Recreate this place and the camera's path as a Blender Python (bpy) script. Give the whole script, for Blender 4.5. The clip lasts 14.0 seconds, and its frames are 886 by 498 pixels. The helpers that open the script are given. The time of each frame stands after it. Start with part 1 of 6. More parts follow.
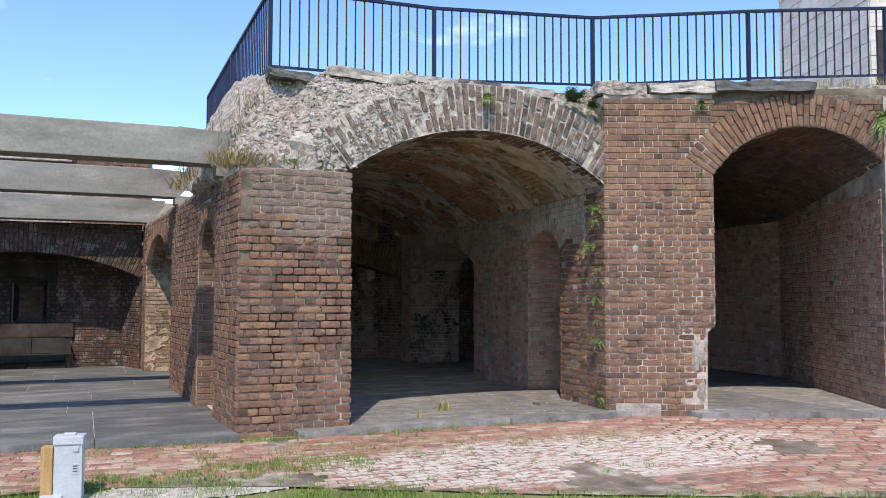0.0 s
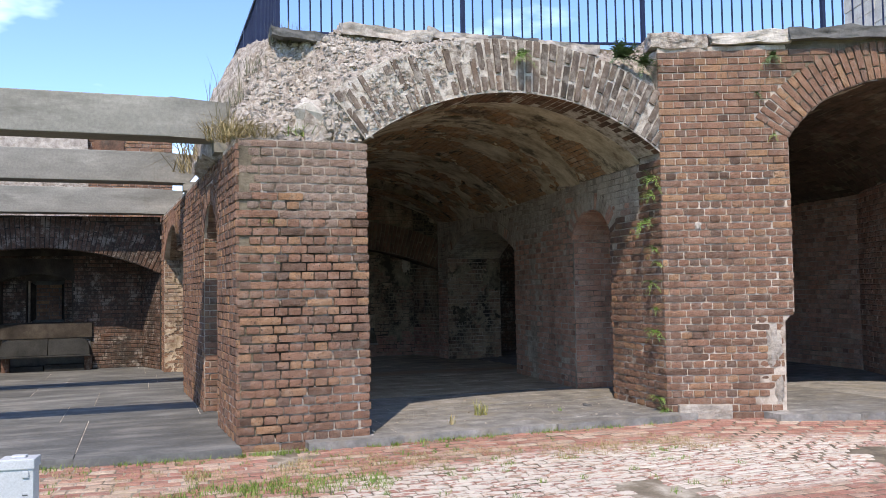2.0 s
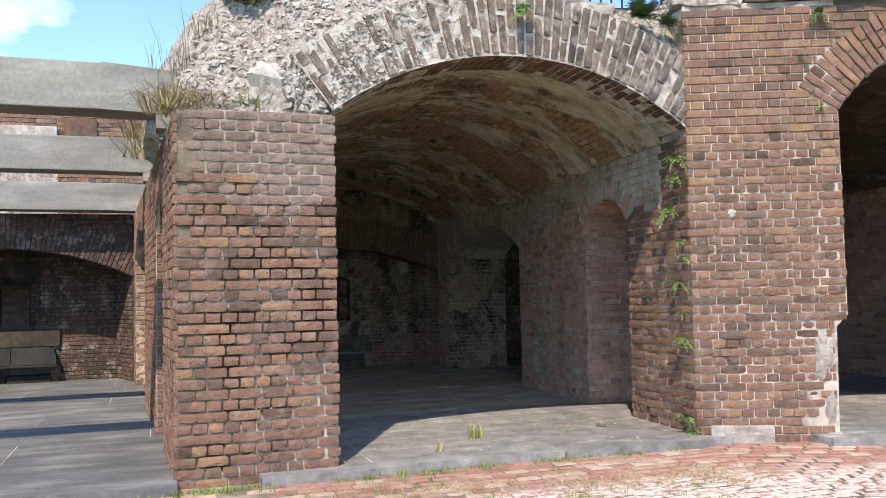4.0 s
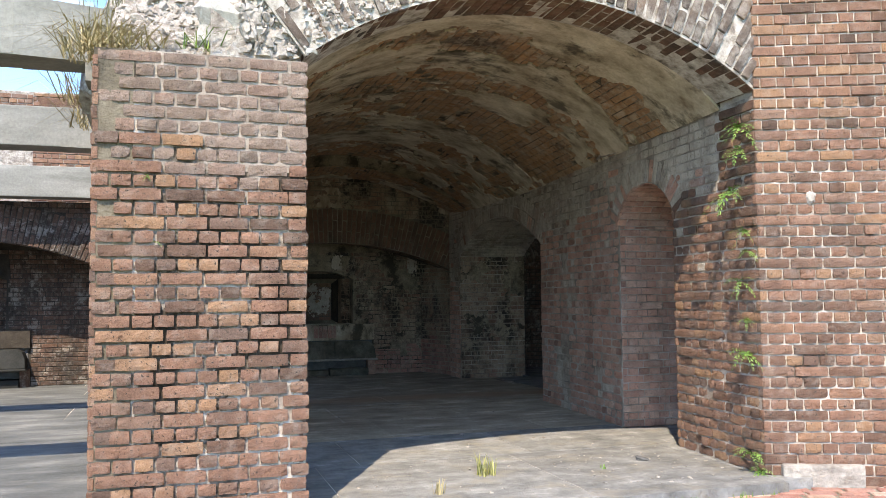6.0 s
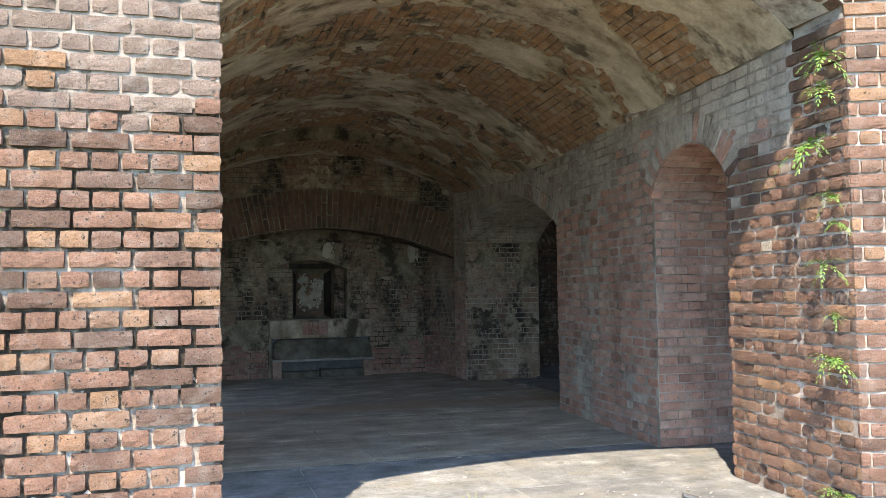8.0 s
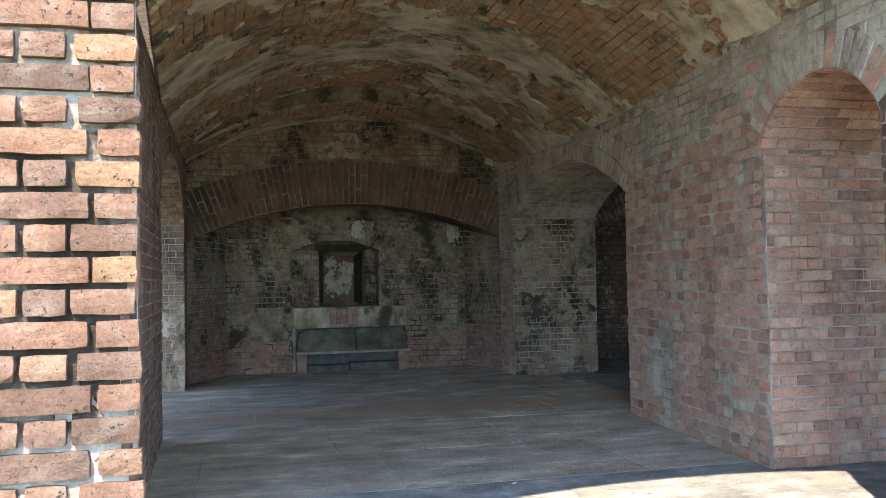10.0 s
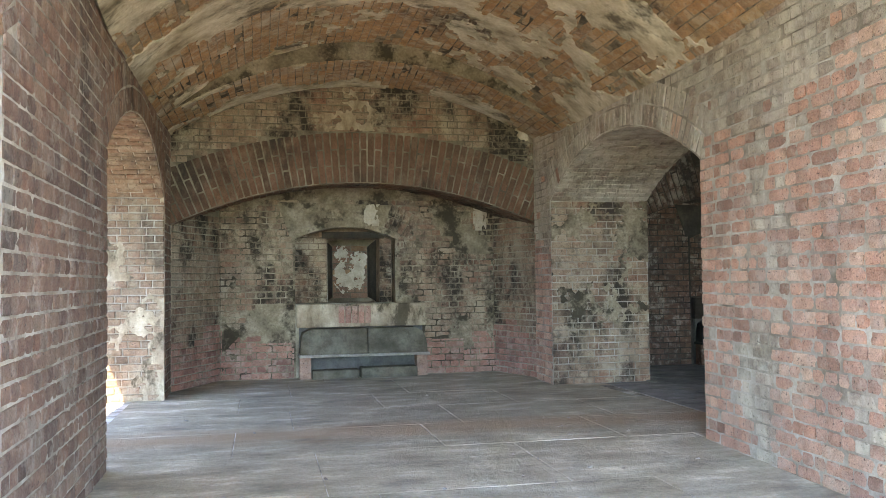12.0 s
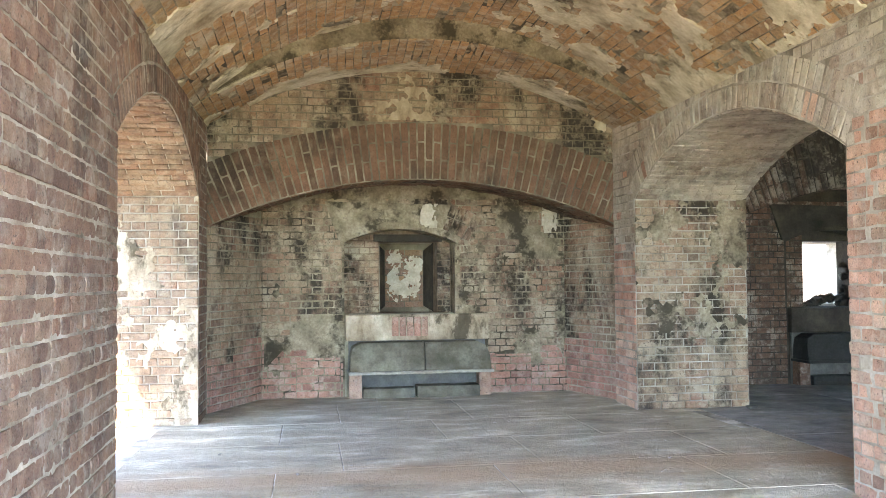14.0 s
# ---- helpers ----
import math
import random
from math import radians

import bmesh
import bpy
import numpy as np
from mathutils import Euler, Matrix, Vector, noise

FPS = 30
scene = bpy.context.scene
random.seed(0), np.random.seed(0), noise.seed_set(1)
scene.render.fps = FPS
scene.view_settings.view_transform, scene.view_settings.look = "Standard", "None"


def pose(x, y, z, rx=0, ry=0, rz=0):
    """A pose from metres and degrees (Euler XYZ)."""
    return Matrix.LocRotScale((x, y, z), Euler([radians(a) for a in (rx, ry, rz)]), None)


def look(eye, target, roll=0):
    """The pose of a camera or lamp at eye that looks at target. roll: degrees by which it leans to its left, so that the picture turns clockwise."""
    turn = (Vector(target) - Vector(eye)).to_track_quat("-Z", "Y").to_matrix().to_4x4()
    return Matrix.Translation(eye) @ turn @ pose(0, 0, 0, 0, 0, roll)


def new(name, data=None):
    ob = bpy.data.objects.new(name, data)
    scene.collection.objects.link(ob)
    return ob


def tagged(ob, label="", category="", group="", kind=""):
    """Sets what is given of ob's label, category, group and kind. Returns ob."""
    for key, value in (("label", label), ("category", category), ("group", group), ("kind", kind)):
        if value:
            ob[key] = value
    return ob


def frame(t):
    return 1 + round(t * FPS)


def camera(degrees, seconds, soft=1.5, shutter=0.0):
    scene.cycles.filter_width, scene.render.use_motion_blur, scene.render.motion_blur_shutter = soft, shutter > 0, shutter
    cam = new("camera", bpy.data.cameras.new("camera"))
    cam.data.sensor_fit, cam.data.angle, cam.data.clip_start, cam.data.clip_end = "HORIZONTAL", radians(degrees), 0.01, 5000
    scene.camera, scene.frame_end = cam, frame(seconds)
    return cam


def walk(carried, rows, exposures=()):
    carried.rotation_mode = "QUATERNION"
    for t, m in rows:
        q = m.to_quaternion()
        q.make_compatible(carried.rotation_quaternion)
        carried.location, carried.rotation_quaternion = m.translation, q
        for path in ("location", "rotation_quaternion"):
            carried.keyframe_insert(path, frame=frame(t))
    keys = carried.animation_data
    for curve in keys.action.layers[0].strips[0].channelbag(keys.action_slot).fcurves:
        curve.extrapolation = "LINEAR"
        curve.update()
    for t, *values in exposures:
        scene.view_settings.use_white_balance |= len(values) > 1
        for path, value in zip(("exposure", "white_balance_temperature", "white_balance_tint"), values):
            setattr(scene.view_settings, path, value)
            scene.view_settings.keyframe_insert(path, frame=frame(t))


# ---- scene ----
cam = camera(55.0, 14.0, soft=0.65)
PATH = [
    (0, (0.159, -0.18, 1.395), (0.931, 1.661, 1.505), 0.1),
    (0.5, (0.308, 0.09, 1.376), (1.068, 1.937, 1.488), 0.0),
    (1, (0.461, 0.387, 1.36), (1.198, 2.243, 1.465), -0.4),
    (1.5, (0.662, 0.665, 1.344), (1.362, 2.536, 1.437), -0.8),
    (2, (0.79, 0.952, 1.341), (1.461, 2.834, 1.437), -1.0),
    (2.5, (0.939, 1.242, 1.328), (1.593, 3.13, 1.425), -1.3),
    (3, (1.126, 1.537, 1.318), (1.773, 3.426, 1.419), -1.3),
    (5.5, (1.896, 3.216, 1.285), (2.528, 5.11, 1.401), -0.9),
    (6, (2.05, 3.582, 1.284), (2.652, 5.486, 1.399), -0.6),
    (6.5, (2.215, 3.941, 1.258), (2.808, 5.848, 1.373), -0.6),
    (7, (2.38, 4.29, 1.269), (2.964, 6.199, 1.385), -0.6),
    (7.5, (2.53, 4.668, 1.276), (3.107, 6.579, 1.395), -0.7),
    (8, (2.697, 5.027, 1.262), (3.263, 6.943, 1.361), -0.8),
    (8.5, (2.823, 5.389, 1.253), (3.364, 7.313, 1.318), -1.0),
    (9, (2.921, 5.742, 1.261), (3.44, 7.672, 1.33), -1.2),
    (11.5, (3.291, 7.534, 1.11), (3.718, 9.487, 1.18), -0.7),
    (12, (3.407, 7.923, 1.12), (3.826, 9.877, 1.193), -0.7),
    (12.5, (3.434, 8.278, 1.138), (3.848, 10.233, 1.221), -0.6),
    (13, (3.451, 8.585, 1.152), (3.843, 10.545, 1.238), -0.5),
    (13.5, (3.47, 8.801, 1.169), (3.8, 10.772, 1.251), -0.3),
    (14, (3.425, 8.991, 1.201), (3.738, 10.965, 1.277), -0.5),
]
from mathutils.geometry import tessellate_polygon

walk(cam, [(t, look(eye, target, roll)) for t, eye, target, roll in PATH],
     exposures=[(0.0, 0.93, 7500, 16), (3.0, 1.22, 7800, 17), (5.5, 1.72, 7800, 13), (8.0, 2.36, 7650, 11), (9.0, 2.6, 7700, 11), (11.3, 3.9, 8600, 13), (12.0, 4.55, 9000, 14), (13.0, 5.12, 9200, 15), (14.0, 5.35, 9200, 15)])

# ---------------------------------------------------------------- light
SUN_DIR = Vector((0.455, 0.89, -1.28)).normalized()      # the way the sunlight travels
sun = new("sun", bpy.data.lights.new("sun", "SUN"))
sun.data.energy, sun.data.angle, sun.data.color = 2.45, radians(0.5), (1.0, 0.955, 0.89)
sun.matrix_world = look((0, 0, 30), Vector((0, 0, 30)) + SUN_DIR)

world = bpy.data.worlds.new("sky")
scene.world = world
world.use_nodes = True
wt = world.node_tree
wt.nodes.clear()
w_out, w_bg = wt.nodes.new("ShaderNodeOutputWorld"), wt.nodes.new("ShaderNodeBackground")
w_sky = wt.nodes.new("ShaderNodeTexSky")
w_sky.sky_type, w_sky.sun_disc = "NISHITA", False
w_sky.sun_elevation = math.asin(-SUN_DIR.z)
w_sky.sun_rotation = math.atan2(-SUN_DIR.x, -SUN_DIR.y)
w_sky.air_density, w_sky.dust_density, w_sky.ozone_density = 0.9, 0.05, 2.5
w_co, w_map, w_no = wt.nodes.new("ShaderNodeTexCoord"), wt.nodes.new("ShaderNodeMapping"), wt.nodes.new("ShaderNodeTexNoise")
w_map.inputs["Scale"].default_value = (1.0, 1.0, 2.6)
w_map.inputs["Location"].default_value = (1.93, 0.75, 0.4)
w_no.inputs["Scale"].default_value, w_no.inputs["Detail"].default_value = 2.3, 6.0
w_ramp, w_mix = wt.nodes.new("ShaderNodeValToRGB"), wt.nodes.new("ShaderNodeMixRGB")
w_ramp.color_ramp.elements[0].position, w_ramp.color_ramp.elements[1].position = 0.52, 0.68
w_mix.inputs["Color2"].default_value = (12.0, 12.2, 12.6, 1)
wt.links.new(w_co.outputs["Generated"], w_map.inputs["Vector"])
wt.links.new(w_map.outputs["Vector"], w_no.inputs["Vector"])
wt.links.new(w_no.outputs["Fac"], w_ramp.inputs["Fac"])
wt.links.new(w_ramp.outputs["Color"], w_mix.inputs["Fac"])
wt.links.new(w_sky.outputs["Color"], w_mix.inputs["Color1"])
w_tint = wt.nodes.new("ShaderNodeMixRGB")
w_tint.blend_type = "MULTIPLY"
w_tint.inputs["Fac"].default_value, w_tint.inputs["Color2"].default_value = 1.0, (0.62, 0.84, 1.1, 1)
wt.links.new(w_mix.outputs["Color"], w_tint.inputs["Color1"])
wt.links.new(w_tint.outputs["Color"], w_bg.inputs["Color"])
wt.links.new(w_bg.outputs["Background"], w_out.inputs["Surface"])
w_bg.inputs["Strength"].default_value = 0.15


# ---------------------------------------------------------------- materials
def nodes_of(name):
    m = bpy.data.materials.new(name)
    m.use_nodes = True
    nt = m.node_tree
    return m, nt, nt.nodes["Principled BSDF"]


def noise_node(nt, pos, scale, detail=4.0, rough=0.55, stretch=None):
    n = nt.nodes.new("ShaderNodeTexNoise")
    n.inputs["Scale"].default_value, n.inputs["Detail"].default_value = scale, detail
    n.inputs["Roughness"].default_value = rough
    if stretch:
        mp = nt.nodes.new("ShaderNodeMapping")
        mp.inputs["Scale"].default_value = stretch
        nt.links.new(pos, mp.inputs["Vector"])
        pos = mp.outputs["Vector"]
    nt.links.new(pos, n.inputs["Vector"])
    return n.outputs["Fac"]


def ramp_node(nt, fac, stops):
    r = nt.nodes.new("ShaderNodeValToRGB")
    e = r.color_ramp.elements
    while len(e) < len(stops):
        e.new(0.5)
    for k, (p, c) in enumerate(stops):
        e[k].position = p
        e[k].color = (*c, 1) if len(c) == 3 else c
    nt.links.new(fac, r.inputs["Fac"])
    return r.outputs["Color"]


def step_node(nt, fac, lo, hi, top=1.0):
    m = nt.nodes.new("ShaderNodeMapRange")
    m.inputs["From Min"].default_value, m.inputs["From Max"].default_value = lo, hi
    m.inputs["To Max"].default_value = top
    nt.links.new(fac, m.inputs["Value"])
    return m.outputs["Result"]


def mix_node(nt, fac, a, b, how="MIX"):
    m = nt.nodes.new("ShaderNodeMixRGB")
    m.blend_type = how
    for key, v in (("Fac", fac), ("Color1", a), ("Color2", b)):
        if isinstance(v, (int, float)):
            m.inputs[key].default_value = v
        elif isinstance(v, tuple):
            m.inputs[key].default_value = (*v, 1)
        else:
            nt.links.new(v, m.inputs[key])
    return m.outputs["Color"]


def math_node(nt, op, a, b):
    m = nt.nodes.new("ShaderNodeMath")
    m.operation = op
    for k, v in enumerate((a, b)):
        if isinstance(v, (int, float)):
            m.inputs[k].default_value = v
        else:
            nt.links.new(v, m.inputs[k])
    return m.outputs["Value"]


def bump_node(nt, bsdf, height, strength, distance):
    b = nt.nodes.new("ShaderNodeBump")
    b.inputs["Strength"].default_value, b.inputs["Distance"].default_value = strength, distance
    nt.links.new(height, b.inputs["Height"])
    nt.links.new(b.outputs["Normal"], bsdf.inputs["Normal"])


def position(nt):
    return nt.nodes.new("ShaderNodeNewGeometry").outputs["Position"]


def brick_mat(name, palette, island, lime=(0.62, 0.72, 0.6), lime_col=(0.55, 0.5, 0.43), soot=(0.62, 0.75, 0.6),
              soot_col=(0.035, 0.032, 0.028), moss=0.0, scale=1.0, drip=True, speck=0.0, pit=0.5, smear=0.0):
    """Old brick: its own tone a brick, grain, pits, lime bloom, soot and moss."""
    m, nt, bsdf = nodes_of(name)
    pos = position(nt)
    if island:
        rnd = nt.nodes.new("ShaderNodeNewGeometry").outputs["Random Per Island"]
    else:
        rnd = nt.nodes.new("ShaderNodeObjectInfo").outputs["Random"]
    n = len(palette)
    col = ramp_node(nt, rnd, [(k / (n - 1), c) for k, c in enumerate(palette)])
    big = noise_node(nt, pos, 9.0, 5.0)
    col = mix_node(nt, 0.55, col, ramp_node(nt, big, [(0.3, (0.55, 0.5, 0.47)), (0.7, (1.25, 1.2, 1.15))]), "MULTIPLY")
    grain = noise_node(nt, pos, 110.0, 4.0, 0.7)
    col = mix_node(nt, 0.95, col, ramp_node(nt, grain, [(0.25, (0.55, 0.52, 0.5)), (0.55, (1.0, 1.0, 1.0)), (0.8, (1.3, 1.28, 1.2))]), "MULTIPLY")
    st = (1.0, 1.0, 0.45) if drip else (1.0, 1.0, 1.0)
    lm = step_node(nt, noise_node(nt, pos, 1.15 * scale, 8.0, 0.68, st), lime[0], lime[1], lime[2])
    col = mix_node(nt, lm, col, lime_col)
    so = step_node(nt, noise_node(nt, pos, 0.85 * scale, 7.0, 0.66, (1.1, 0.9, 0.6)), soot[0], soot[1], soot[2])
    col = mix_node(nt, so, col, soot_col)
    if speck:
        sp = step_node(nt, noise_node(nt, pos, 13.0, 9.0, 0.72), 0.5, 0.62, speck)
        col = mix_node(nt, sp, col, lime_col)
    if smear:
        sm = step_node(nt, noise_node(nt, pos, 4.2, 10.0, 0.74), 0.53, 0.6, smear)
        col = mix_node(nt, sm, col, lime_col)
        ds = step_node(nt, noise_node(nt, pos, 5.5, 10.0, 0.74, (1.3, 1.3, 0.8)), 0.55, 0.66, smear)
        col = mix_node(nt, ds, col, soot_col)
    dk = step_node(nt, noise_node(nt, pos, 52.0, 5.0, 0.72), 0.585, 0.65, pit)
    col = mix_node(nt, dk, col, (0.03, 0.026, 0.022))
    if moss:
        mo = step_node(nt, noise_node(nt, pos, 1.7, 8.0, 0.7, (1.0, 1.0, 0.5)), 0.55, 0.75, moss)
        col = mix_node(nt, mo, col, (0.1, 0.1, 0.04))
    nt.links.new(col, bsdf.inputs["Base Color"])
    bsdf.inputs["Roughness"].default_value = 0.9
    bsdf.inputs["Specular IOR Level"].default_value = 0.25
    pits = noise_node(nt, pos, 42.0, 8.0, 0.8)
    bump_node(nt, bsdf, pits, 1.0, 0.014)
    return m


def rough_mat(name, stops, scale=3.0, fine=60.0, bump=0.01, rough=0.9, stain=None, stain_at=(0.55, 0.7, 0.7), stretch=None, bump_scale=None, vary=0.0):
    """Stone, concrete, mortar, earth: tones at two scales, grain and relief."""
    m, nt, bsdf = nodes_of(name)
    pos = position(nt)
    col = ramp_node(nt, noise_node(nt, pos, scale, 7.0, 0.62, stretch), stops)
    g = noise_node(nt, pos, fine, 5.0, 0.7)
    col = mix_node(nt, 0.6, col, ramp_node(nt, g, [(0.25, (0.62, 0.62, 0.62)), (0.75, (1.25, 1.25, 1.25))]), "MULTIPLY")
    if stain:
        s = step_node(nt, noise_node(nt, pos, scale * 0.6 + 0.3, 8.0, 0.7, stretch), *stain_at)
        col = mix_node(nt, s, col, stain)
    if vary:
        rnd = nt.nodes.new("ShaderNodeObjectInfo").outputs["Random"]
        col = mix_node(nt, 1.0, col, ramp_node(nt, rnd, [(0.0, (1 - vary,) * 3), (1.0, (1 + vary,) * 3)]), "MULTIPLY")
    nt.links.new(col, bsdf.inputs["Base Color"])
    bsdf.inputs["Roughness"].default_value = rough
    bsdf.inputs["Specular IOR Level"].default_value = 0.15
    bump_node(nt, bsdf, noise_node(nt, pos, bump_scale or fine * 0.7, 7.0, 0.7), 0.9, bump)
    return m


RED = [(0.115, 0.074, 0.056), (0.205, 0.118, 0.083), (0.25, 0.141, 0.098), (0.222, 0.126, 0.09), (0.268, 0.153, 0.106), (0.155, 0.104, 0.082), (0.25, 0.14, 0.097), (0.32, 0.19, 0.112), (0.21, 0.134, 0.103)]
GREY = [(0.165, 0.122, 0.098), (0.235, 0.175, 0.14), (0.27, 0.2, 0.162), (0.21, 0.155, 0.128), (0.285, 0.188, 0.145)]
DULL = [(0.3, 0.17, 0.13), (0.49, 0.275, 0.205), (0.57, 0.325, 0.242), (0.41, 0.255, 0.2), (0.6, 0.4, 0.305), (0.53, 0.265, 0.185)]
PALE = [(0.2, 0.135, 0.1), (0.31, 0.215, 0.155), (0.29, 0.155, 0.108), (0.35, 0.262, 0.19), (0.3, 0.185, 0.132)]
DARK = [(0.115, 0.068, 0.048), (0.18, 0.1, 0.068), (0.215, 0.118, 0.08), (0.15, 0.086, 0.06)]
NEXT_SHADE = [(0.10, 0.075, 0.06), (0.16, 0.11, 0.085), (0.2, 0.13, 0.1), (0.13, 0.095, 0.08)]
PAVE = [(0.3, 0.15, 0.12), (0.42, 0.22, 0.175), (0.36, 0.185, 0.145), (0.46, 0.28, 0.21), (0.5, 0.4, 0.32), (0.35, 0.19, 0.155)]
VAULT = [(0.4, 0.225, 0.115), (0.47, 0.28, 0.15), (0.33, 0.2, 0.12), (0.43, 0.29, 0.17)]
m_front = brick_mat("brick_front", RED, False, lime=(0.66, 0.78, 0.4), soot=(0.6, 0.76, 0.55), speck=0.12, pit=0.95)
m_grey = brick_mat("brick_front_grey", GREY, False, lime=(0.62, 0.78, 0.4), soot=(0.6, 0.78, 0.5), speck=0.15, pit=0.7)
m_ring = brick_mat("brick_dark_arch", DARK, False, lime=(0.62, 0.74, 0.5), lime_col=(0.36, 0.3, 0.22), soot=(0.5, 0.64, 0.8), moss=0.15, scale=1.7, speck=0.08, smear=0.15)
m_front_i = brick_mat("brick_front_joined", RED, True, lime=(0.66, 0.78, 0.4), soot=(0.62, 0.78, 0.5), speck=0.12, pit=0.75)
m_arch = brick_mat("brick_arch_weathered", [(0.09, 0.074, 0.062), (0.15, 0.118, 0.097), (0.2, 0.156, 0.128), (0.125, 0.1, 0.085), (0.23, 0.165, 0.125)], False, lime=(0.56, 0.66, 0.6), lime_col=(0.5, 0.455, 0.395),
                   soot=(0.55, 0.68, 0.65), scale=4.0, speck=0.3, smear=0.3)
m_wall = brick_mat("brick_wall_limed", DULL, False, lime=(0.62, 0.78, 0.5), soot=(0.6, 0.74, 0.6), lime_col=(0.6, 0.54, 0.46), scale=1.6, speck=0.16, pit=0.8, smear=0.2)
m_wall_i = brick_mat("brick_wall_limed_joined", DULL, True, lime=(0.62, 0.78, 0.5), soot=(0.6, 0.74, 0.6), lime_col=(0.6, 0.54, 0.46), scale=1.6, speck=0.16, pit=0.8, smear=0.2)
# Left inner wall: about half the tone of DULL, with more stains.
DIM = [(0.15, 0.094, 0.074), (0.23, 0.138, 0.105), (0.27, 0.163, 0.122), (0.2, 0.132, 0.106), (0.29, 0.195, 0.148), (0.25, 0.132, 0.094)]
m_dim = brick_mat("brick_wall_darker", DIM, False, lime=(0.6, 0.76, 0.45), soot=(0.5, 0.64, 0.75), lime_col=(0.48, 0.42, 0.35), scale=1.6, speck=0.2, pit=0.7, smear=0.3)
m_dim_i = brick_mat("brick_wall_darker_joined", DIM, True, lime=(0.6, 0.76, 0.45), soot=(0.5, 0.64, 0.75), lime_col=(0.48, 0.42, 0.35), scale=1.6, speck=0.2, pit=0.7, smear=0.3)
LOW = [(0.24, 0.125, 0.1), (0.38, 0.19, 0.15), (0.45, 0.225, 0.175), (0.33, 0.175, 0.14), (0.42, 0.25, 0.2)]
m_low = brick_mat("brick_red_base", LOW, False, lime=(0.58, 0.74, 0.5), lime_col=(0.5, 0.43, 0.36), soot=(0.58, 0.7, 0.7), scale=1.9, speck=0.25, pit=0.7, smear=0.3)
m_low_i = brick_mat("brick_red_base_joined", LOW, True, lime=(0.58, 0.74, 0.5), lime_col=(0.5, 0.43, 0.36), soot=(0.58, 0.7, 0.7), scale=1.9, speck=0.25, pit=0.7, smear=0.3)
m_limed_i = brick_mat("brick_lime_coated", [(0.28, 0.225, 0.18), (0.36, 0.305, 0.25), (0.43, 0.375, 0.31), (0.33, 0.24, 0.19)], True, lime=(0.45, 0.6, 0.7), soot=(0.57, 0.7, 0.55), lime_col=(0.6, 0.52, 0.42), scale=2.2, speck=0.35, pit=0.7, smear=0.4)
m_vault = brick_mat("brick_vault", VAULT, True, lime=(0.55, 0.66, 0.7), lime_col=(0.52, 0.45, 0.35), soot=(0.56, 0.66, 0.8), scale=1.6, drip=False, speck=0.4, pit=0.7, smear=0.35)
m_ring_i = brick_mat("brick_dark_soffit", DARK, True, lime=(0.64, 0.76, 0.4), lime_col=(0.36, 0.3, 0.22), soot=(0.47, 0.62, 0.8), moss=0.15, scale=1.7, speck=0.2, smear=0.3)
m_skin = rough_mat("flaking_vault_plaster", [(0.3, (0.21, 0.162, 0.108)), (0.45, (0.45, 0.375, 0.27)), (0.6, (0.62, 0.54, 0.41)), (0.72, (0.72, 0.65, 0.52))], 3.2, 34.0, 0.03, stain=(0.075, 0.06, 0.042), stain_at=(0.53, 0.63, 0.85), stretch=(0.85, 1.15, 1.0), bump_scale=16.0)
m_cream = rough_mat("cream_limewash", [(0.3, (0.2, 0.143, 0.098)), (0.45, (0.37, 0.287, 0.205)), (0.6, (0.52, 0.425, 0.318)), (0.72, (0.63, 0.535, 0.42))], 4.0, 36.0, 0.018, stain=(0.05, 0.04, 0.025), stain_at=(0.54, 0.62, 0.85), stretch=(1.3, 1.3, 0.7))
m_torn = rough_mat("torn_cream_plaster", [(0.3, (0.38, 0.31, 0.24)), (0.5, (0.5, 0.43, 0.345)), (0.7, (0.6, 0.53, 0.44))], 7.0, 40.0, 0.012)
m_back = brick_mat("brick_back_wall", PALE, False, lime=(0.5, 0.66, 0.6), lime_col=(0.44, 0.36, 0.265), soot=(0.48, 0.57, 0.94), soot_col=(0.03, 0.025, 0.019), moss=0.2, scale=1.9, speck=0.4, pit=0.8, smear=0.6)
m_back_i = brick_mat("brick_back_wall_joined", PALE, True, lime=(0.5, 0.66, 0.6), lime_col=(0.44, 0.36, 0.265), soot=(0.48, 0.57, 0.94), soot_col=(0.03, 0.025, 0.019), moss=0.2, scale=1.9, speck=0.4, pit=0.8, smear=0.6)
m_jamb_i = brick_mat("brick_jamb_limed", [(0.2, 0.14, 0.1), (0.3, 0.205, 0.145), (0.27, 0.16, 0.11), (0.34, 0.255, 0.185)], True, lime=(0.52, 0.7, 0.5), lime_col=(0.46, 0.39, 0.3), soot=(0.53, 0.66, 0.7), scale=1.9, speck=0.3, pit=0.8, smear=0.35)
# Brick of the next casemate: its indoor darkness is put into the colour.
m_nextshade = brick_mat("brick_next_shade", NEXT_SHADE, True, lime=(0.58, 0.75, 0.4), soot=(0.5, 0.66, 0.7), scale=1.3)


